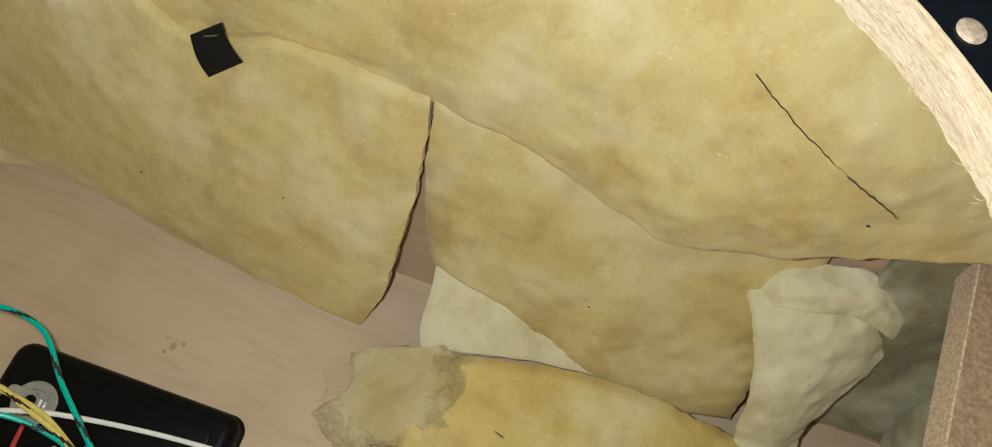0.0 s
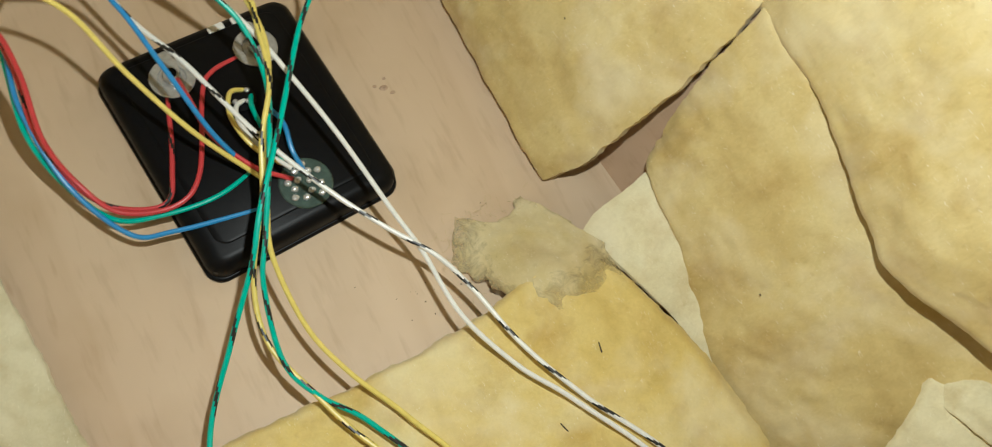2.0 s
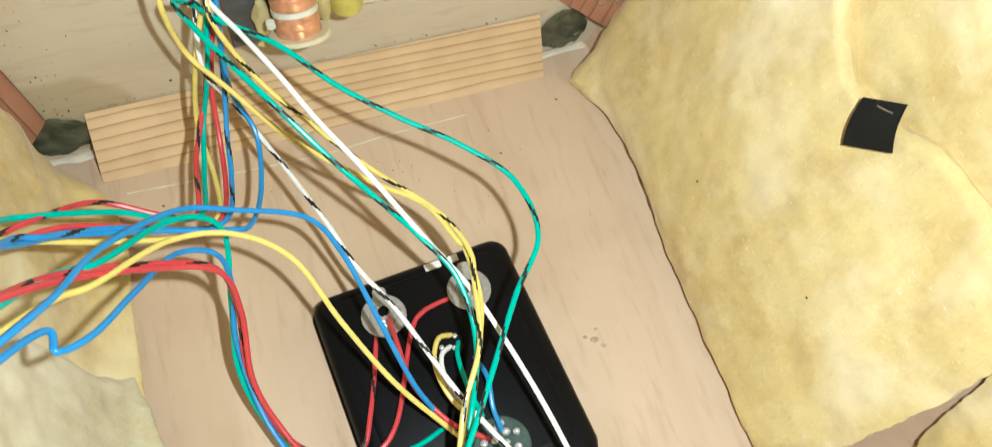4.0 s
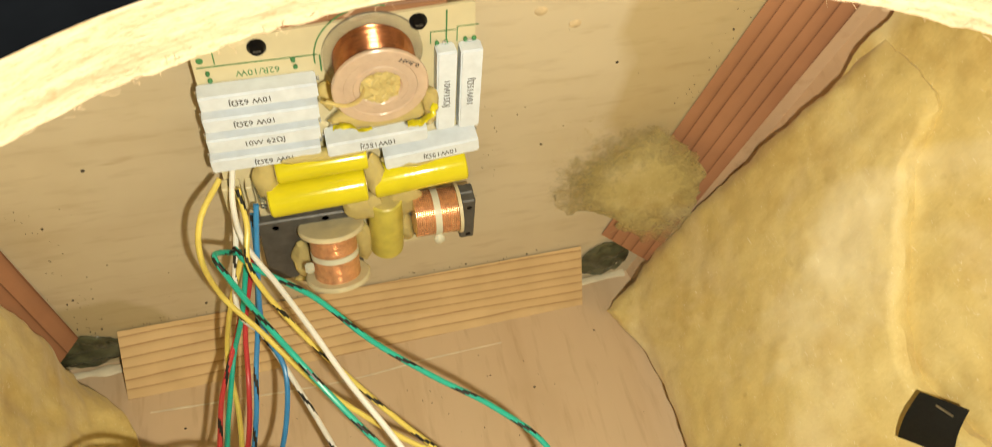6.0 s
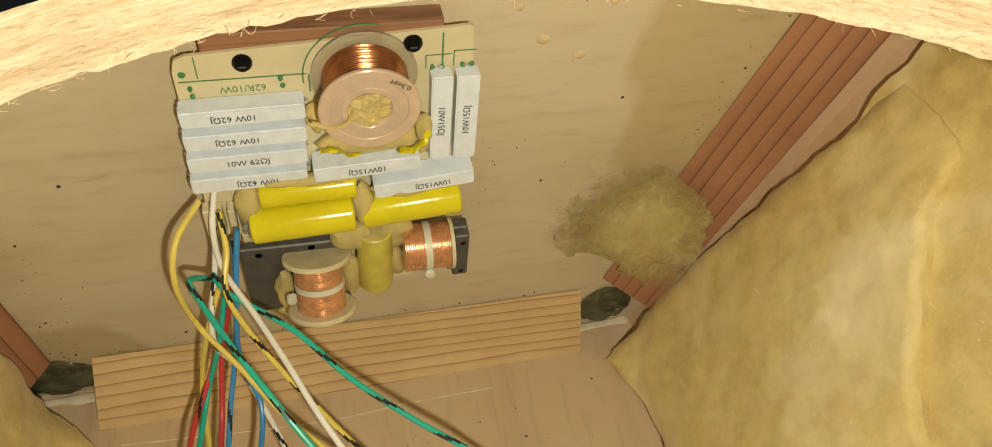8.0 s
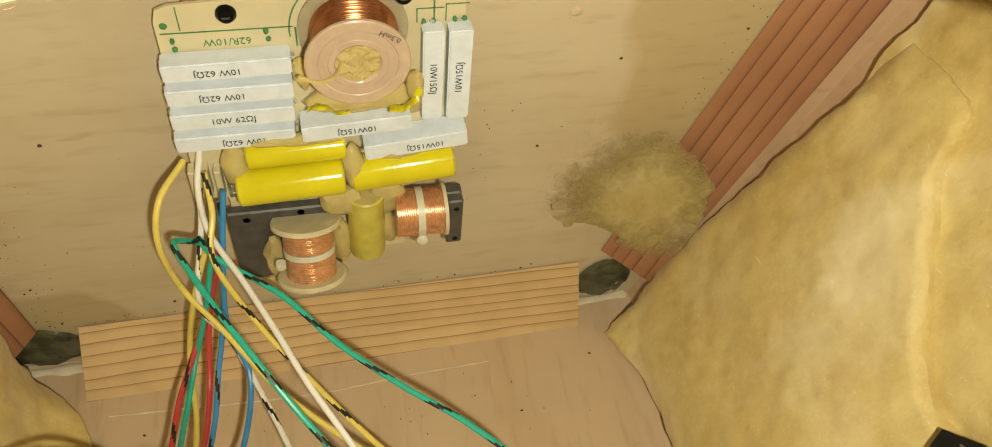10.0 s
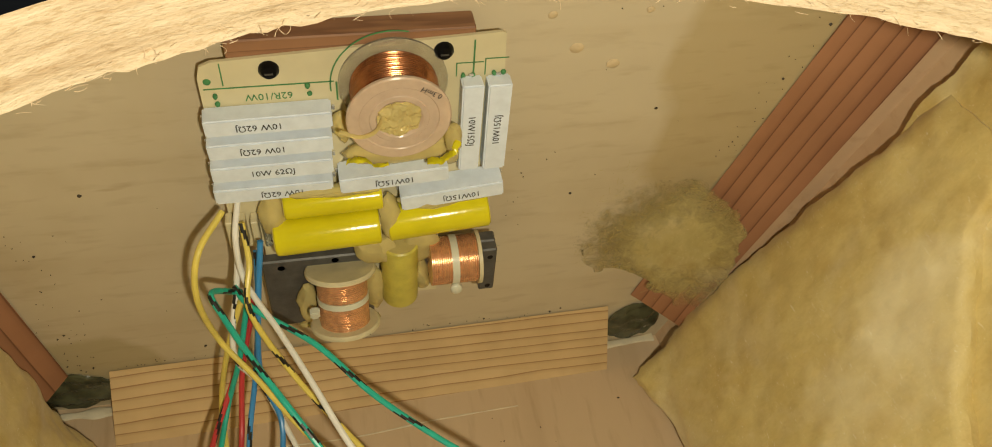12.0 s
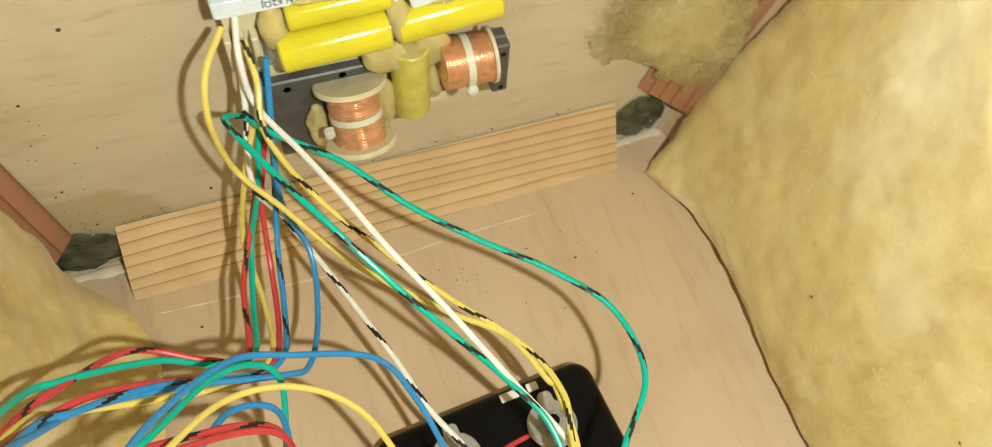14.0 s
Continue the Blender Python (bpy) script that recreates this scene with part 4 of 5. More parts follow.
def capacitor(a, b, r, skin=FILM):
    ob = part("capacitor", lathe(a, b, [(0, r * 0.90), (0.0006, r * 0.985), (0.0015, r), ((Vector(b) - Vector(a)).length - 0.0015, r), ((Vector(b) - Vector(a)).length - 0.0006, r * 0.985), ((Vector(b) - Vector(a)).length, r * 0.90)], 40), skin, board, "yellow film capacitor")
    ax = (Vector(b) - Vector(a)).normalized()
    part("end_seal", rod(Vector(a) - ax * 0.0003, Vector(a) + ax * 0.0006, r * 0.88), GLUE, ob)
    part("end_seal", rod(Vector(b) - ax * 0.0006, Vector(b) + ax * 0.0003, r * 0.88), GLUE, ob)
    return ob


capacitor((-0.0730, -0.0240, 0.1652), (-0.0252, -0.0240, 0.1676), 0.0088)
capacitor((-0.0215, -0.0228, 0.1668), (0.0258, -0.0228, 0.1712), 0.0088)
capacitor((-0.0670, -0.0205, 0.1825), (-0.0235, -0.0205, 0.1842), 0.0066)
capacitor((-0.0160, -0.0225, 0.1520), (-0.0165, -0.0225, 0.1090), 0.0092, FILM_DULL)

# ferrite coils
fc = part("ferrite_coil", box(-0.0825, -0.0300, -0.0195, -0.0137, 0.0885, 0.1420, 0.0008, 1), FERRITE, board, "grey ferrite slab with an upright copper coil")
for x, z in ((-0.0735, 0.1366), (-0.0475, 0.1388)):
    part("rivet_hole", lathe((x, -0.0193, z), (x, -0.0197, z), [(0, 0.0019), (0.0002, 0.0018)], 16), BLACK, fc)
BX = -0.0455
def on_axis(s):
    """A point on the upright coil's axis, which leans towards the panel at its top."""
    return (BX, -0.0372 + 0.42 * s, 0.1092 + 0.91 * s)


winding(on_axis(0.002), on_axis(0.0143), 0.0124, 12, "winding", fc)
winding(on_axis(0.0173), on_axis(0.0300), 0.0124, 12, "winding", fc)
part("tie_band", rod(on_axis(0.0143), on_axis(0.0173), 0.0126, segs=40), TIE, fc, "milky plastic tie")
part("tie_head", box(BX - 0.0165, BX - 0.0118, -0.0400, -0.0355, 0.1195, 0.1245, 0.0008), TIE, fc, "pale green cable tie head")
for z in (0.0, 0.0300):
    part("flange", lathe(on_axis(z), on_axis(z + 0.0022), [(0, 0.0172), (0.0014, 0.0172), (0.0022, 0.0164)], 40), BOBBIN, fc, "cream bobbin flange")
f2 = part("ferrite_coil", box(-0.0040, 0.0322, -0.0205, -0.0137, 0.1120, 0.1430, 0.0008, 1), FERRITE, board, "grey ferrite slab with a lying copper coil")
part("end_block", box(0.0242, 0.0322, -0.0260, -0.0200, 0.1095, 0.1425, 0.0008, 1), FERRITE, f2)
for z in (0.1130, 0.1365):
    part("rivet_hole", lathe((0.0288, -0.0259, z), (0.0288, -0.0263, z), [(0, 0.0015), (0.0002, 0.0014)], 16), BLACK, f2)
winding((-0.0022, -0.0265, 0.1388), (0.0083, -0.0265, 0.1388), 0.0122, 10, "winding", f2)
winding((0.0110, -0.0265, 0.1388), (0.0210, -0.0265, 0.1388), 0.0122, 10, "winding", f2)
part("tie_band", rod((0.0080, -0.0265, 0.1388), (0.0114, -0.0265, 0.1388), 0.0125, segs=40), TIE, f2, "milky plastic tie")
part("tie_head", blob((0.0098, -0.0385, 0.1305), (0.0030, 0.0020, 0.0036), 0.3, 4.0), TIE, f2)
part("flange", lathe((0.0210, -0.0262, 0.1388), (0.0228, -0.0262, 0.1388), [(0, 0.0135), (0.0018, 0.0135)], 32), BOBBIN, f2, "cream bobbin flange")

# terminal strip and glue
for k, (x, z) in enumerate(((-0.0925, 0.1660), (-0.0870, 0.1655), (-0.0815, 0.1650), (-0.0765, 0.1650))):
    part("terminal_pin", box(x - 0.0016, x + 0.0016, -0.0205, -0.0137, z - 0.010, z + 0.008, 0.0005, 1), CUP if k == 3 else BOARD, board, "")
for k, (c, r) in enumerate((((-0.0390, -0.0190, 0.2260), (0.0035, 0.0050, 0.0090)), ((0.0085, -0.0180, 0.2080), (0.0050, 0.0045, 0.0090)), ((-0.0165, -0.0200, 0.2110), (0.0250, 0.0065, 0.0080)), ((0.0080, -0.0230, 0.2190), (0.0035, 0.0070, 0.0070)), ((-0.0210, -0.0230, 0.1720), (0.0052, 0.0085, 0.0130)), ((-0.0720, -0.0200, 0.1760), (0.0060, 0.0060, 0.0130)), ((0.0060, -0.0215, 0.1800), (0.0230, 0.0060, 0.0045)), ((-0.0270, -0.0230, 0.1480), (0.0120, 0.0070, 0.0095)), ((-0.0060, -0.0220, 0.1480), (0.0080, 0.0060, 0.0120)), ((-0.0050, -0.0200, 0.1250), (0.0055, 0.0070, 0.0130)), ((-0.0620, -0.0220, 0.1100), (0.0050, 0.0050, 0.0150)), ((-0.0290, -0.0220, 0.1180), (0.0050, 0.0060, 0.0180)), ((0.0260, -0.0190, 0.1830), (0.0060, 0.0060, 0.0050)), ((-0.0460, -0.0220, 0.1905), (0.0220, 0.0035, 0.0030)), ((-0.0480, -0.0200, 0.0890), (0.0220, 0.0050, 0.0045)))):
    part("glue_lump", noisy(blob(c, (r[0], r[1] * 0.8, r[2]), 0.6, k * 1.3), 0.0012, 210, k), GLUE, board, "glossy amber glue" if k == 0 else "")
for k, run in enumerate(([(-0.0380, -0.0265, 0.2120), (-0.0330, -0.0285, 0.2150), (-0.0260, -0.0290, 0.2110), (-0.0210, -0.0285, 0.2095)], [(-0.0040, -0.0290, 0.2100), (0.0030, -0.0300, 0.2125), (0.0065, -0.0300, 0.2165), (0.0085, -0.0285, 0.2210)])):
    part("foam_pad", noisy(ribbon(run, 0.0042, 0.0012, 40, k + 7.0), 0.0016, 240, k), FILM, board, "torn yellow pad under the coil")


# ---- leads ----
def lead(colour, striped, label, points):
    """An insulated wire, two materials: the sleeve and a stripe that winds round it."""
    p = [Vector(q) for q in points]
    length = sum((b - a).length for a, b in zip(p, p[1:]))
    segs, sides, r = int(length / 0.0022), 10, 0.00142
    bm = bmesh.new()
    rings, run = [], 0.0
    last, nrm = None, Vector((0, 0, 1))
    for k in range(segs + 1):
        t = k / segs
        c = spline(p, t)
        d = (spline(p, min(1, t + 0.004)) - spline(p, max(0, t - 0.004))).normalized()
        side = d.cross(nrm)
        side = side.normalized() if side.length > 1e-4 else d.orthogonal().normalized()
        nrm = side.cross(d).normalized()
        run += (c - last).length if last is not None else 0.0
        last = c
        rings.append((run, [bm.verts.new(c + (side * math.cos(2 * math.pi * q / sides) + nrm * math.sin(2 * math.pi * q / sides)) * r) for q in range(sides)]))
    for (s, a), (_, b) in zip(rings, rings[1:]):
        for q in range(sides):
            f = bm.faces.new((a[q], a[(q + 1) % sides], b[(q + 1) % sides], b[q]))
            f.material_index = 1 if striped and (q - s / 0.034 * sides) % sides < 2.2 else 0
    bm.faces.new(rings[0][1][::-1])
    bm.faces.new(rings[-1][1])
    return tagged(part("lead_wire", bm, [colour, STRIPE]), label + " looping inside the cabinet", "wire", group="lead wires")


# route of each lead from the board or the opening: colour, stripe, what it is, points
lead(GREEN, True, "green and black striped wire", [(-0.094, -0.035, 0.146), (-0.086, -0.048, 0.146), (-0.059, -0.068, 0.140), (-0.036, -0.090, 0.128), (-0.010, -0.110, 0.118), (0.018, -0.130, 0.110), (0.040, -0.153, 0.102), (0.043, -0.184, 0.096), (0.022, -0.211, 0.091), (-0.008, -0.255, 0.085), (-0.032, -0.288, 0.080), (-0.047, -0.311, 0.070), (-0.071, -0.339, 0.050), (-0.097, -0.374, 0.035), (-0.115, -0.430, 0.034), (-0.130, -0.500, 0.032), (-0.120, -0.570, 0.030)])
lead(GREEN, True, "green and black striped wire", [(-0.092, -0.035, 0.142), (-0.101, -0.050, 0.163), (-0.096, -0.062, 0.160), (-0.0836, -0.084, 0.155), (-0.0705, -0.104, 0.148), (-0.058, -0.121, 0.138), (-0.045, -0.136, 0.125), (-0.030, -0.151, 0.110), (-0.0146, -0.1675, 0.095), (-0.001, -0.190, 0.083), (-0.001, -0.223, 0.075), (-0.015, -0.259, 0.075), (-0.033, -0.295, 0.060), (-0.044, -0.317, 0.050), (-0.050, -0.354, 0.035), (-0.041, -0.378, 0.033), (-0.023, -0.403, 0.033), (-0.003, -0.453, 0.033), (0.007, -0.550, 0.030)])
lead(WHITE, False, "white printed wire", [(-0.0870, -0.017, 0.184), (-0.0895, -0.030, 0.172), (-0.088, -0.038, 0.152), (-0.075, -0.061, 0.145), (-0.062, -0.087, 0.140), (-0.050, -0.111, 0.132), (-0.036, -0.134, 0.122), (-0.024, -0.153, 0.110), (-0.011, -0.170, 0.092), (0.004, -0.190, 0.074), (0.014, -0.213, 0.062), (0.025, -0.255, 0.055), (0.035, -0.304, 0.045), (0.041, -0.331, 0.040), (0.044, -0.373, 0.040), (0.060, -0.411, 0.036), (0.079, -0.441, 0.036), (0.109, -0.500, 0.036), (0.109, -0.560, 0.034)])
lead(WHITE, True, "white and black striped wire", [(-0.0900, -0.017, 0.170), (-0.092, -0.030, 0.151), (-0.099, -0.050, 0.114), (-0.090, -0.050, 0.080), (-0.074, -0.084, 0.068), (-0.057, -0.129, 0.064), (-0.047, -0.160, 0.062), (-0.033, -0.189, 0.060), (-0.014, -0.240, 0.055), (0.008, -0.283, 0.050), (0.028, -0.313, 0.045), (0.046, -0.337, 0.042), (0.057, -0.362, 0.038), (0.068, -0.402, 0.036), (0.086, -0.443, 0.036), (0.116, -0.500, 0.036), (0.116, -0.560, 0.034)])
lead(YELLOW, True, "yellow and black striped wire", [(-0.086, -0.025, 0.179), (-0.085, -0.035, 0.163), (-0.087, -0.050, 0.146), (-0.073, -0.062, 0.110), (-0.051, -0.088, 0.095), (-0.028, -0.115, 0.085), (0.001, -0.149, 0.080), (0.010, -0.175, 0.080), (0.007, -0.193, 0.080), (-0.000, -0.225, 0.080), (-0.016, -0.252, 0.075), (-0.027, -0.277, 0.065), (-0.047, -0.311, 0.045), (-0.053, -0.342, 0.035), (-0.043, -0.374, 0.033), (-0.034, -0.399, 0.033), (-0.014, -0.449, 0.033), (-0.004, -0.550, 0.030)])
lead(YELLOW, False, "yellow wire", [(-0.093, -0.025, 0.187), (-0.103, -0.045, 0.184), (-0.107, -0.052, 0.162), (-0.104, -0.049, 0.125), (-0.090, -0.062, 0.110), (-0.064, -0.093, 0.095), (-0.030, -0.123, 0.085), (-0.005, -0.142, 0.080), (0.006, -0.167, 0.078), (0.009, -0.171, 0.075), (0.007, -0.206, 0.075), (-0.014, -0.254, 0.070), (-0.027, -0.283, 0.060), (-0.034, -0.306, 0.050), (-0.032, -0.343, 0.035), (-0.022, -0.374, 0.033), (-0.005, -0.408, 0.033), (0.015, -0.458, 0.033), (0.025, -0.550, 0.030)])
lead(YELLOW, False, "yellow wire", [(-0.092, -0.040, 0.141), (-0.103, -0.045, 0.109), (-0.112, -0.051, 0.070), (-0.109, -0.086, 0.065), (-0.109, -0.119, 0.080), (-0.124, -0.133, 0.090), (-0.153, -0.139, 0.110), (-0.178, -0.148, 0.140), (-0.186, -0.164, 0.170), (-0.188, -0.274, 0.302), (-0.203, -0.312, 0.374), (-0.273, -0.357, 0.394), (-0.363, -0.372, 0.376)])
lead(RED, True, "red and black striped wire", [(-0.088, -0.035, 0.134), (-0.103, -0.045, 0.087), (-0.116, -0.076, 0.072), (-0.119, -0.119, 0.085), (-0.134, -0.121, 0.095), (-0.160, -0.115, 0.110), (-0.178, -0.137, 0.140), (-0.188, -0.163, 0.170), (-0.186, -0.266, 0.301), (-0.201, -0.304, 0.373), (-0.271, -0.349, 0.393), (-0.361, -0.364, 0.375)])
lead(GREEN, False, "green wire", [(-0.090, -0.035, 0.134), (-0.098, -0.048, 0.105), (-0.108, -0.055, 0.075), (-0.114, -0.086, 0.068), (-0.116, -0.119, 0.085), (-0.132, -0.124, 0.095), (-0.152, -0.120, 0.105), (-0.178, -0.135, 0.140), (-0.187, -0.155, 0.170), (-0.184, -0.258, 0.301), (-0.199, -0.296, 0.373), (-0.269, -0.341, 0.393), (-0.359, -0.356, 0.375)])
lead(RED, False, "red wire", [(-0.087, -0.035, 0.133), (-0.098, -0.048, 0.095), (-0.102, -0.069, 0.070), (-0.104, -0.096, 0.068), (-0.107, -0.120, 0.080), (-0.118, -0.133, 0.090), (-0.142, -0.134, 0.110), (-0.167, -0.144, 0.140), (-0.182, -0.165, 0.170), (-0.182, -0.250, 0.302), (-0.197, -0.288, 0.374), (-0.267, -0.333, 0.394), (-0.357, -0.348, 0.376)])
lead(BLUE, False, "blue wire", [(-0.079, -0.030, 0.171), (-0.084, -0.042, 0.141), (-0.089, -0.052, 0.097), (-0.082, -0.068, 0.072), (-0.086, -0.100, 0.066), (-0.094, -0.129, 0.080), (-0.105, -0.135, 0.090), (-0.140, -0.137, 0.110), (-0.168, -0.148, 0.140), (-0.178, -0.166, 0.170), (-0.180, -0.242, 0.304), (-0.195, -0.280, 0.376), (-0.265, -0.325, 0.396), (-0.355, -0.340, 0.378)])
lead(BLUE, True, "blue and black striped wire", [(-0.082, -0.028, 0.162), (-0.085, -0.040, 0.134), (-0.092, -0.048, 0.092), (-0.097, -0.066, 0.075), (-0.100, -0.090, 0.068), (-0.104, -0.121, 0.080), (-0.118, -0.131, 0.090), (-0.150, -0.138, 0.120), (-0.171, -0.153, 0.150), (-0.180, -0.172, 0.180), (-0.190, -0.282, 0.304), (-0.205, -0.320, 0.376), (-0.275, -0.365, 0.396), (-0.365, -0.380, 0.378)])
lead(BLUE, False, "blue wire", [(-0.363, -0.402, 0.376), (-0.273, -0.387, 0.394), (-0.203, -0.342, 0.374), (-0.188, -0.304, 0.302), (-0.160, -0.214, 0.200), (-0.148, -0.171, 0.160), (-0.123, -0.136, 0.120), (-0.098, -0.134, 0.105), (-0.066, -0.139, 0.090), (-0.053, -0.159, 0.080), (-0.044, -0.191, 0.065), (-0.034, -0.225, 0.045), (-0.022, -0.244, 0.025)])
lead(YELLOW, False, "yellow wire", [(-0.361, -0.394, 0.375), (-0.271, -0.379, 0.393), (-0.201, -0.334, 0.373), (-0.186, -0.296, 0.301), (-0.163, -0.207, 0.190), (-0.151, -0.186, 0.160), (-0.127, -0.154, 0.125), (-0.100, -0.150, 0.110), (-0.077, -0.163, 0.095), (-0.062, -0.191, 0.070), (-0.043, -0.224, 0.050), (-0.018, -0.252, 0.025)])
lead(GREEN, False, "green wire", [(-0.359, -0.386, 0.375), (-0.269, -0.371, 0.393), (-0.199, -0.326, 0.373), (-0.184, -0.288, 0.301), (-0.166, -0.191, 0.180), (-0.151, -0.171, 0.150), (-0.132, -0.142, 0.120), (-0.116, -0.133, 0.105), (-0.107, -0.138, 0.090), (-0.114, -0.162, 0.060), (-0.119, -0.188, 0.040), (-0.113, -0.214, 0.025), (-0.097, -0.242, 0.020), (-0.072, -0.250, 0.020), (-0.044, -0.251, 0.020), (-0.018, -0.243, 0.018)])
lead(RED, True, "red and black striped wire", [(-0.357, -0.378, 0.376), (-0.267, -0.363, 0.394), (-0.197, -0.318, 0.374), (-0.182, -0.280, 0.302), (-0.166, -0.190, 0.180), (-0.134, -0.164, 0.125), (-0.113, -0.160, 0.100), (-0.110, -0.167, 0.070), (-0.114, -0.191, 0.045), (-0.109, -0.216, 0.028), (-0.095, -0.236, 0.022), (-0.070, -0.245, 0.022), (-0.058, -0.224, 0.022), (-0.044, -0.180, 0.018)])
lead(RED, False, "red wire", [(-0.355, -0.370, 0.378), (-0.265, -0.355, 0.396), (-0.195, -0.310, 0.376), (-0.180, -0.272, 0.304), (-0.162, -0.198, 0.190), (-0.134, -0.169, 0.130), (-0.111, -0.165, 0.105), (-0.108, -0.174, 0.075), (-0.112, -0.199, 0.048), (-0.106, -0.220, 0.030), (-0.093, -0.241, 0.024), (-0.066, -0.249, 0.024), (-0.047, -0.236, 0.024), (-0.027, -0.190, 0.022), (-0.016, -0.177, 0.020), (0.004, -0.172, 0.018)])
lead(BLUE, False, "blue wire", [(-0.365, -0.410, 0.378), (-0.275, -0.395, 0.396), (-0.205, -0.350, 0.376), (-0.190, -0.312, 0.304), (-0.165, -0.217, 0.190), (-0.160, -0.220, 0.180), (-0.151, -0.209, 0.165), (-0.141, -0.183, 0.140), (-0.128, -0.153, 0.110), (-0.112, -0.150, 0.095), (-0.110, -0.159, 0.075), (-0.116, -0.180, 0.050), (-0.111, -0.218, 0.028), (-0.093, -0.253, 0.020), (-0.071, -0.261, 0.020), (-0.022, -0.267, 0.018)])

# short leads on the terminal cup
SHORT = (
    (YELLOW, "short yellow jumper", [(-0.004, -0.196, 0.022), (-0.014, -0.200, 0.032), (-0.020, -0.216, 0.036), (-0.016, -0.236, 0.034), (-0.004, -0.248, 0.024)]),
    (WHITE, "short white jumper", [(-0.006, -0.202, 0.022), (-0.014, -0.208, 0.028), (-0.016, -0.222, 0.031), (-0.010, -0.240, 0.029), (0.000, -0.252, 0.022)]),
    (GREEN, "short green jumper", [(-0.002, -0.200, 0.022), (-0.006, -0.212, 0.030), (-0.006, -0.230, 0.032), (-0.002, -0.246, 0.023)]),
    (RED, "short red jumper", [(-0.036, -0.172, 0.021), (-0.036, -0.196, 0.034), (-0.034, -0.222, 0.036), (-0.020, -0.246, 0.030), (-0.002, -0.258, 0.021)]),
    (BLUE, "short blue jumper", [(0.004, -0.212, 0.022), (0.006, -0.228, 0.030), (0.004, -0.244, 0.028), (0.006, -0.256, 0.021)]),
)
for colour, label, points in SHORT:
    lead(colour, False, label, points)


# ---- small marks on the panels ----
def speck(name, x, y, z, r, mat, label, axis):
    """A small dried drop or knot, flattened against its panel."""
    radii = (r, 0.0007, r * 0.8) if axis == "y" else (r, r * 0.7, 0.0004)
    tagged(part(name, blob((x, y, z), radii, 0.5, x * 70 + z * 30, 2), mat), label, "mark", group="panel marks")


DOT = plain("dark_speck", (0.05, 0.035, 0.02), 0.6, 0, 0.3, 300.0, 0)
KNOT = plain("small_knot", (0.43, 0.30, 0.20), 0.6, 0, 0.3, 500.0, 0.1)
DROP = plain("dried_glue_drop", (0.58, 0.46, 0.29), 0.35, 0, 0.15, 200.0, 0.2)
for x, z, r in ((-0.156, 0.179, 0.0011), (0.075, 0.150, 0.0008), (0.020, 0.190, 0.0007), (-0.125, 0.050, 0.0008), (0.110, 0.205, 0.0008)):
    speck("speck", x, -0.0002, z, r, DOT, "tiny dark speck on the pale end panel", "y")
for x, z, r in ((0.065, 0.244, 0.0034), (0.083, 0.234, 0.0032), (0.052, 0.262, 0.0022), (0.095, 0.262, 0.0020)):
    speck("glue_drop", x, -0.0002, z, r, DROP, "dried glue drop on the pale end panel", "y")
for x, y, r in ((0.117, -0.042, 0.0009), (0.066, -0.074, 0.0009), (0.040, -0.060, 0.0006), (-0.150, -0.055, 0.0009)):
    speck("speck", x, y, 0.0002, r, DOT, "tiny dark speck on the back panel", "z")
for dx, dy, r in ((0, 0, 0.0030), (0.004, -0.005, 0.0018), (-0.005, 0.003, 0.0016), (0.003, 0.006, 0.0014)):
    speck("knot", 0.079 + dx, -0.215 + dy, 0.0000, r, KNOT, "small brown knot in the back panel", "z")
for k, (y, z, off, r) in enumerate(((-0.35, 0.24, 0.024, 0.0007), (-0.42, 0.29, 0.023, 0.0006), (-0.535, 0.190, 0.041, 0.0006), (-0.25, 0.07, 0.036, 0.0005), (-0.44, 0.06, 0.027, 0.0005), (-0.16, 0.05, 0.036, 0.0005))):
    x, yy, zz = east(y, z, off)
    tagged(part("burr", blob((x, yy, zz), (r, r * 1.4, r), 0.6, k * 2.0, 2), DOT), "dark plant burr caught in the wadding", "burr", group="burrs")
for k, (x, y) in enumerate(((0.145, -0.427), (0.110, -0.426), (0.070, -0.455))):
    tagged(part("burr", rod((x, y, 0.0285), (x + 0.004 - 0.003 * k, y + 0.006, 0.0295), 0.0005, 0.0003, 6), DOT), "dark bit of straw lying on the wadding", "burr", group="burrs")
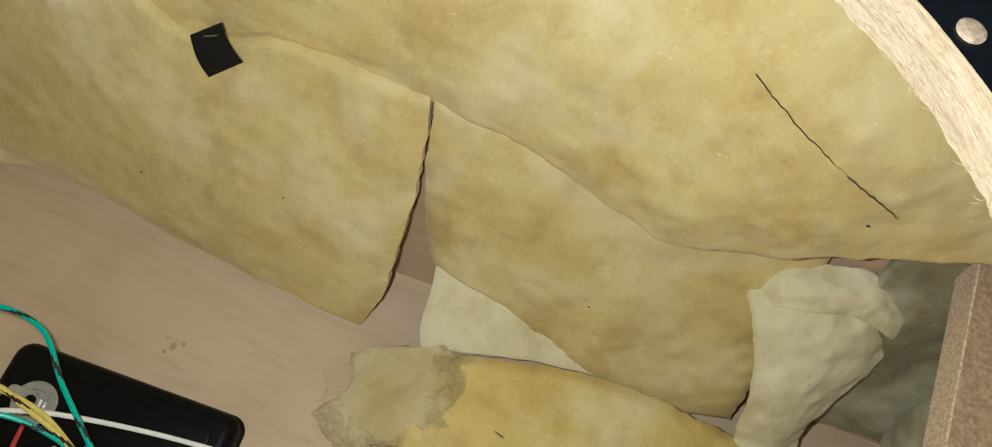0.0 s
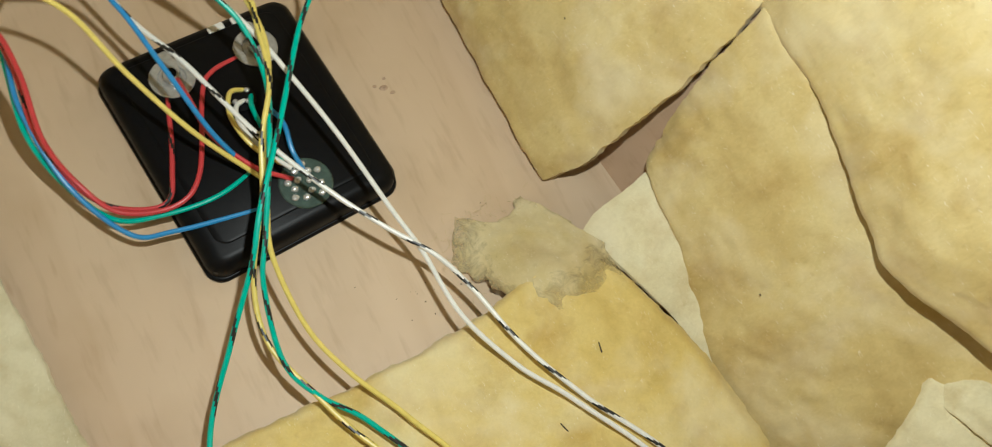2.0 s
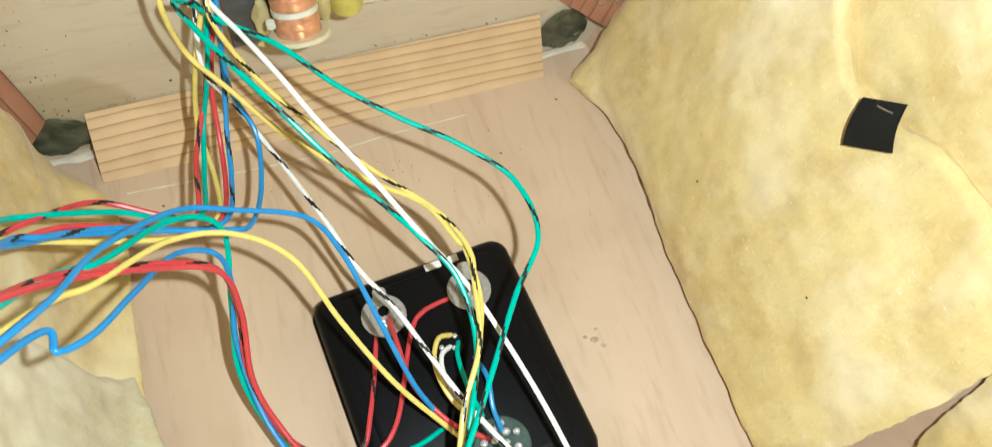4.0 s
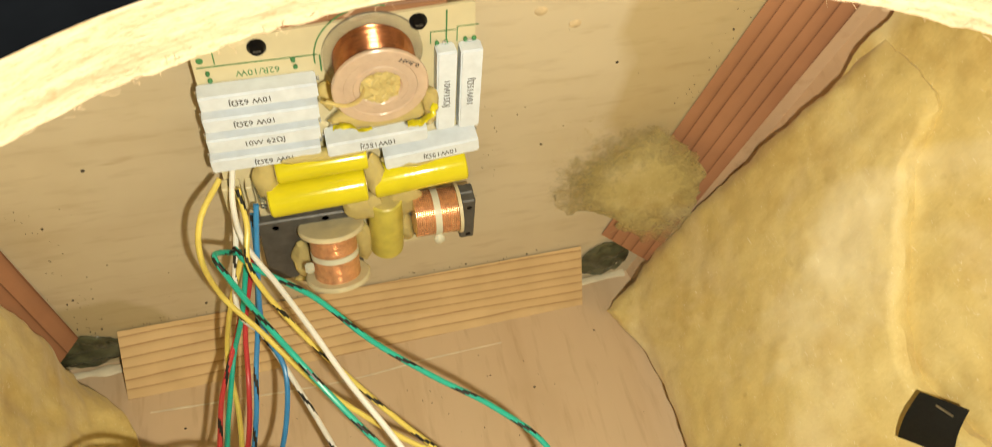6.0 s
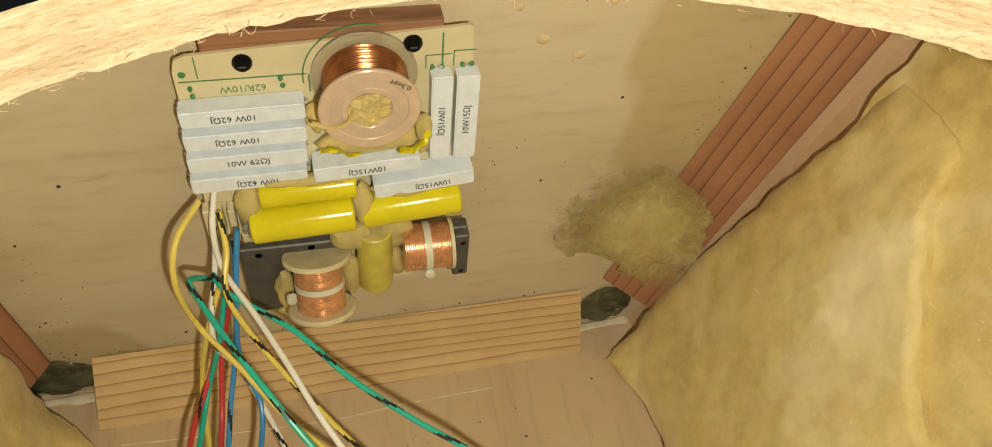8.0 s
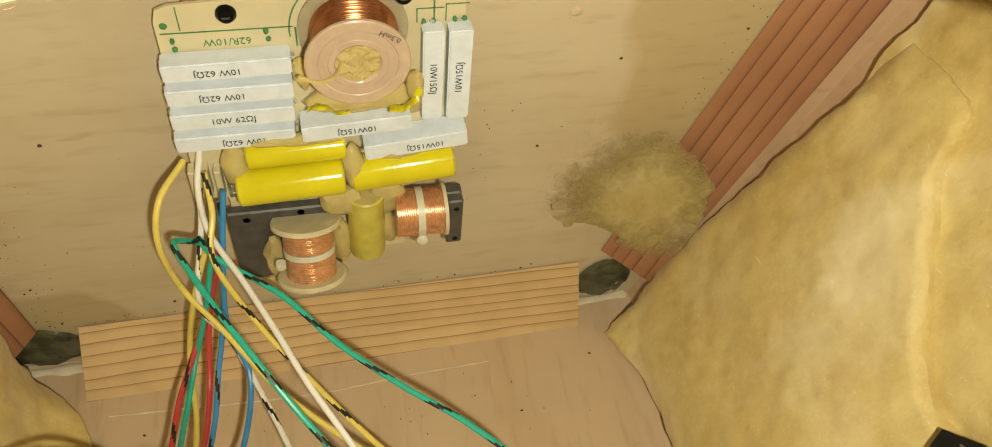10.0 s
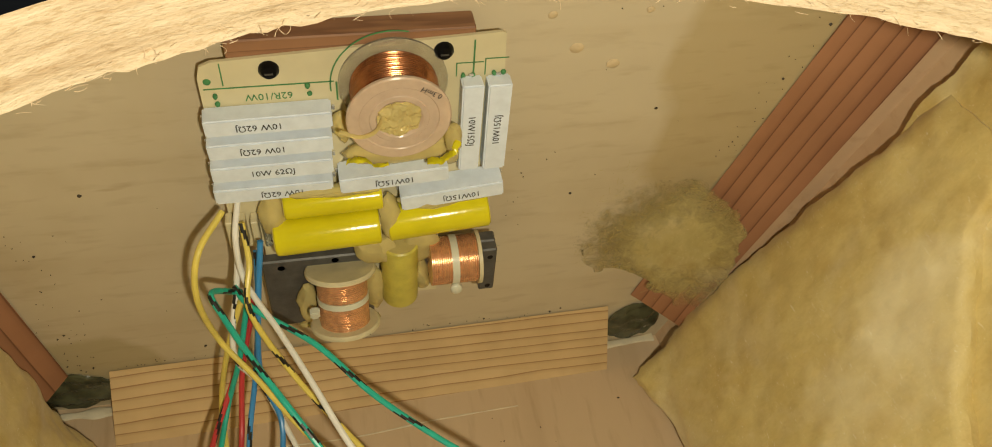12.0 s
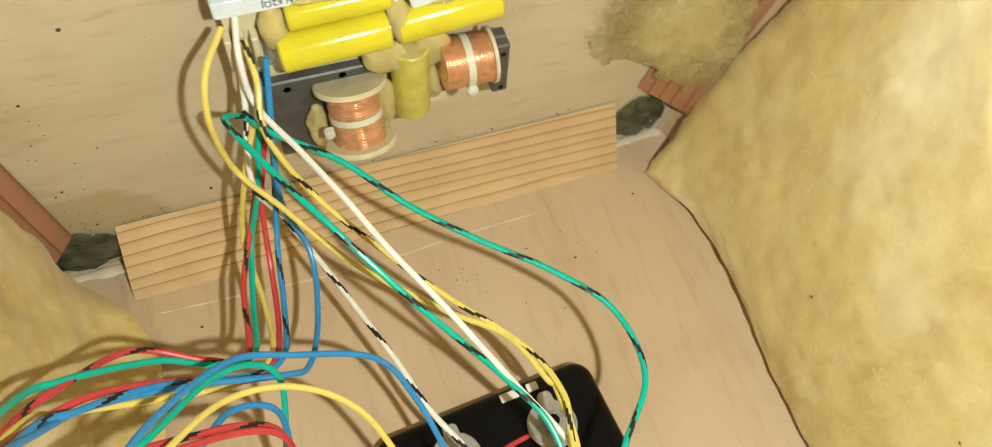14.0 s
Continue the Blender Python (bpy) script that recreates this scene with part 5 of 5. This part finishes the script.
tagged(part("scratch", ribbon([(0.053, -0.038, -0.0001), (0.00, -0.040, -0.0001), (-0.06, -0.044, -0.0001), (-0.17, -0.040, -0.0001)], 0.0012, 0.0006, 80, 4.0), STRIP_GLUE), "thin pale glue run on the back panel by the batten", "glue")


def dust(name, spots, seed, label):
    """Fine dark grit and splinters lying loose on the panels, too many to count. spots: (from, to, spread, count)."""
    rnd = random.Random(seed)
    verts, faces = [], []
    for a, b, spread, count in spots:
        a, b = Vector(a), Vector(b)
        for _ in range(count):
            c = a.lerp(b, rnd.random()) + Vector([rnd.gauss(0, q) for q in spread])
            r = rnd.uniform(0.00015, 0.00045) * (2.0 if rnd.random() < 0.12 else 1.0)
            base = len(verts)
            verts += [tuple(c + Vector(d) * r * rnd.uniform(0.6, 1.5)) for d in ((1, 0, 0), (-1, 0, 0), (0, 1, 0), (0, -1, 0), (0, 0, 1), (0, 0, -1))]
            faces += [(base + p, base + q, base + w) for p, q, w in ((0, 2, 4), (2, 1, 4), (1, 3, 4), (3, 0, 4), (2, 0, 5), (1, 2, 5), (3, 1, 5), (0, 3, 5))]
    me = bpy.data.meshes.new(name)
    me.from_pydata(verts, [], faces)
    me.materials.append(DOT)
    return tagged(new(name, me), label, "dust", kind="stuff")


dust("grit", (
    ((-0.195, -0.0004, 0.04), (-0.190, -0.0004, 0.16), (0.007, 0.0, 0.012), 50),
    ((-0.175, -0.0006, 0.039), (0.11, -0.0006, 0.046), (0.01, 0.0, 0.0015), 45),
    ((-0.16, -0.0004, 0.06), (0.08, -0.0004, 0.22), (0.03, 0.0, 0.03), 45),
    ((0.04, -0.0004, 0.17), (0.05, -0.0004, 0.14), (0.006, 0.0, 0.015), 9),
    ((0.135, -0.0006, 0.10), (0.185, -0.0006, 0.26), (0.004, 0.0, 0.01), 40),
    ((-0.12, -0.05, 0.0004), (0.12, -0.10, 0.0004), (0.02, 0.03, 0.0), 40),
    ((0.09, -0.32, 0.0004), (0.02, -0.36, 0.0004), (0.02, 0.012, 0.0), 35),
), 21, "fine dark grit scattered over the plywood panels")
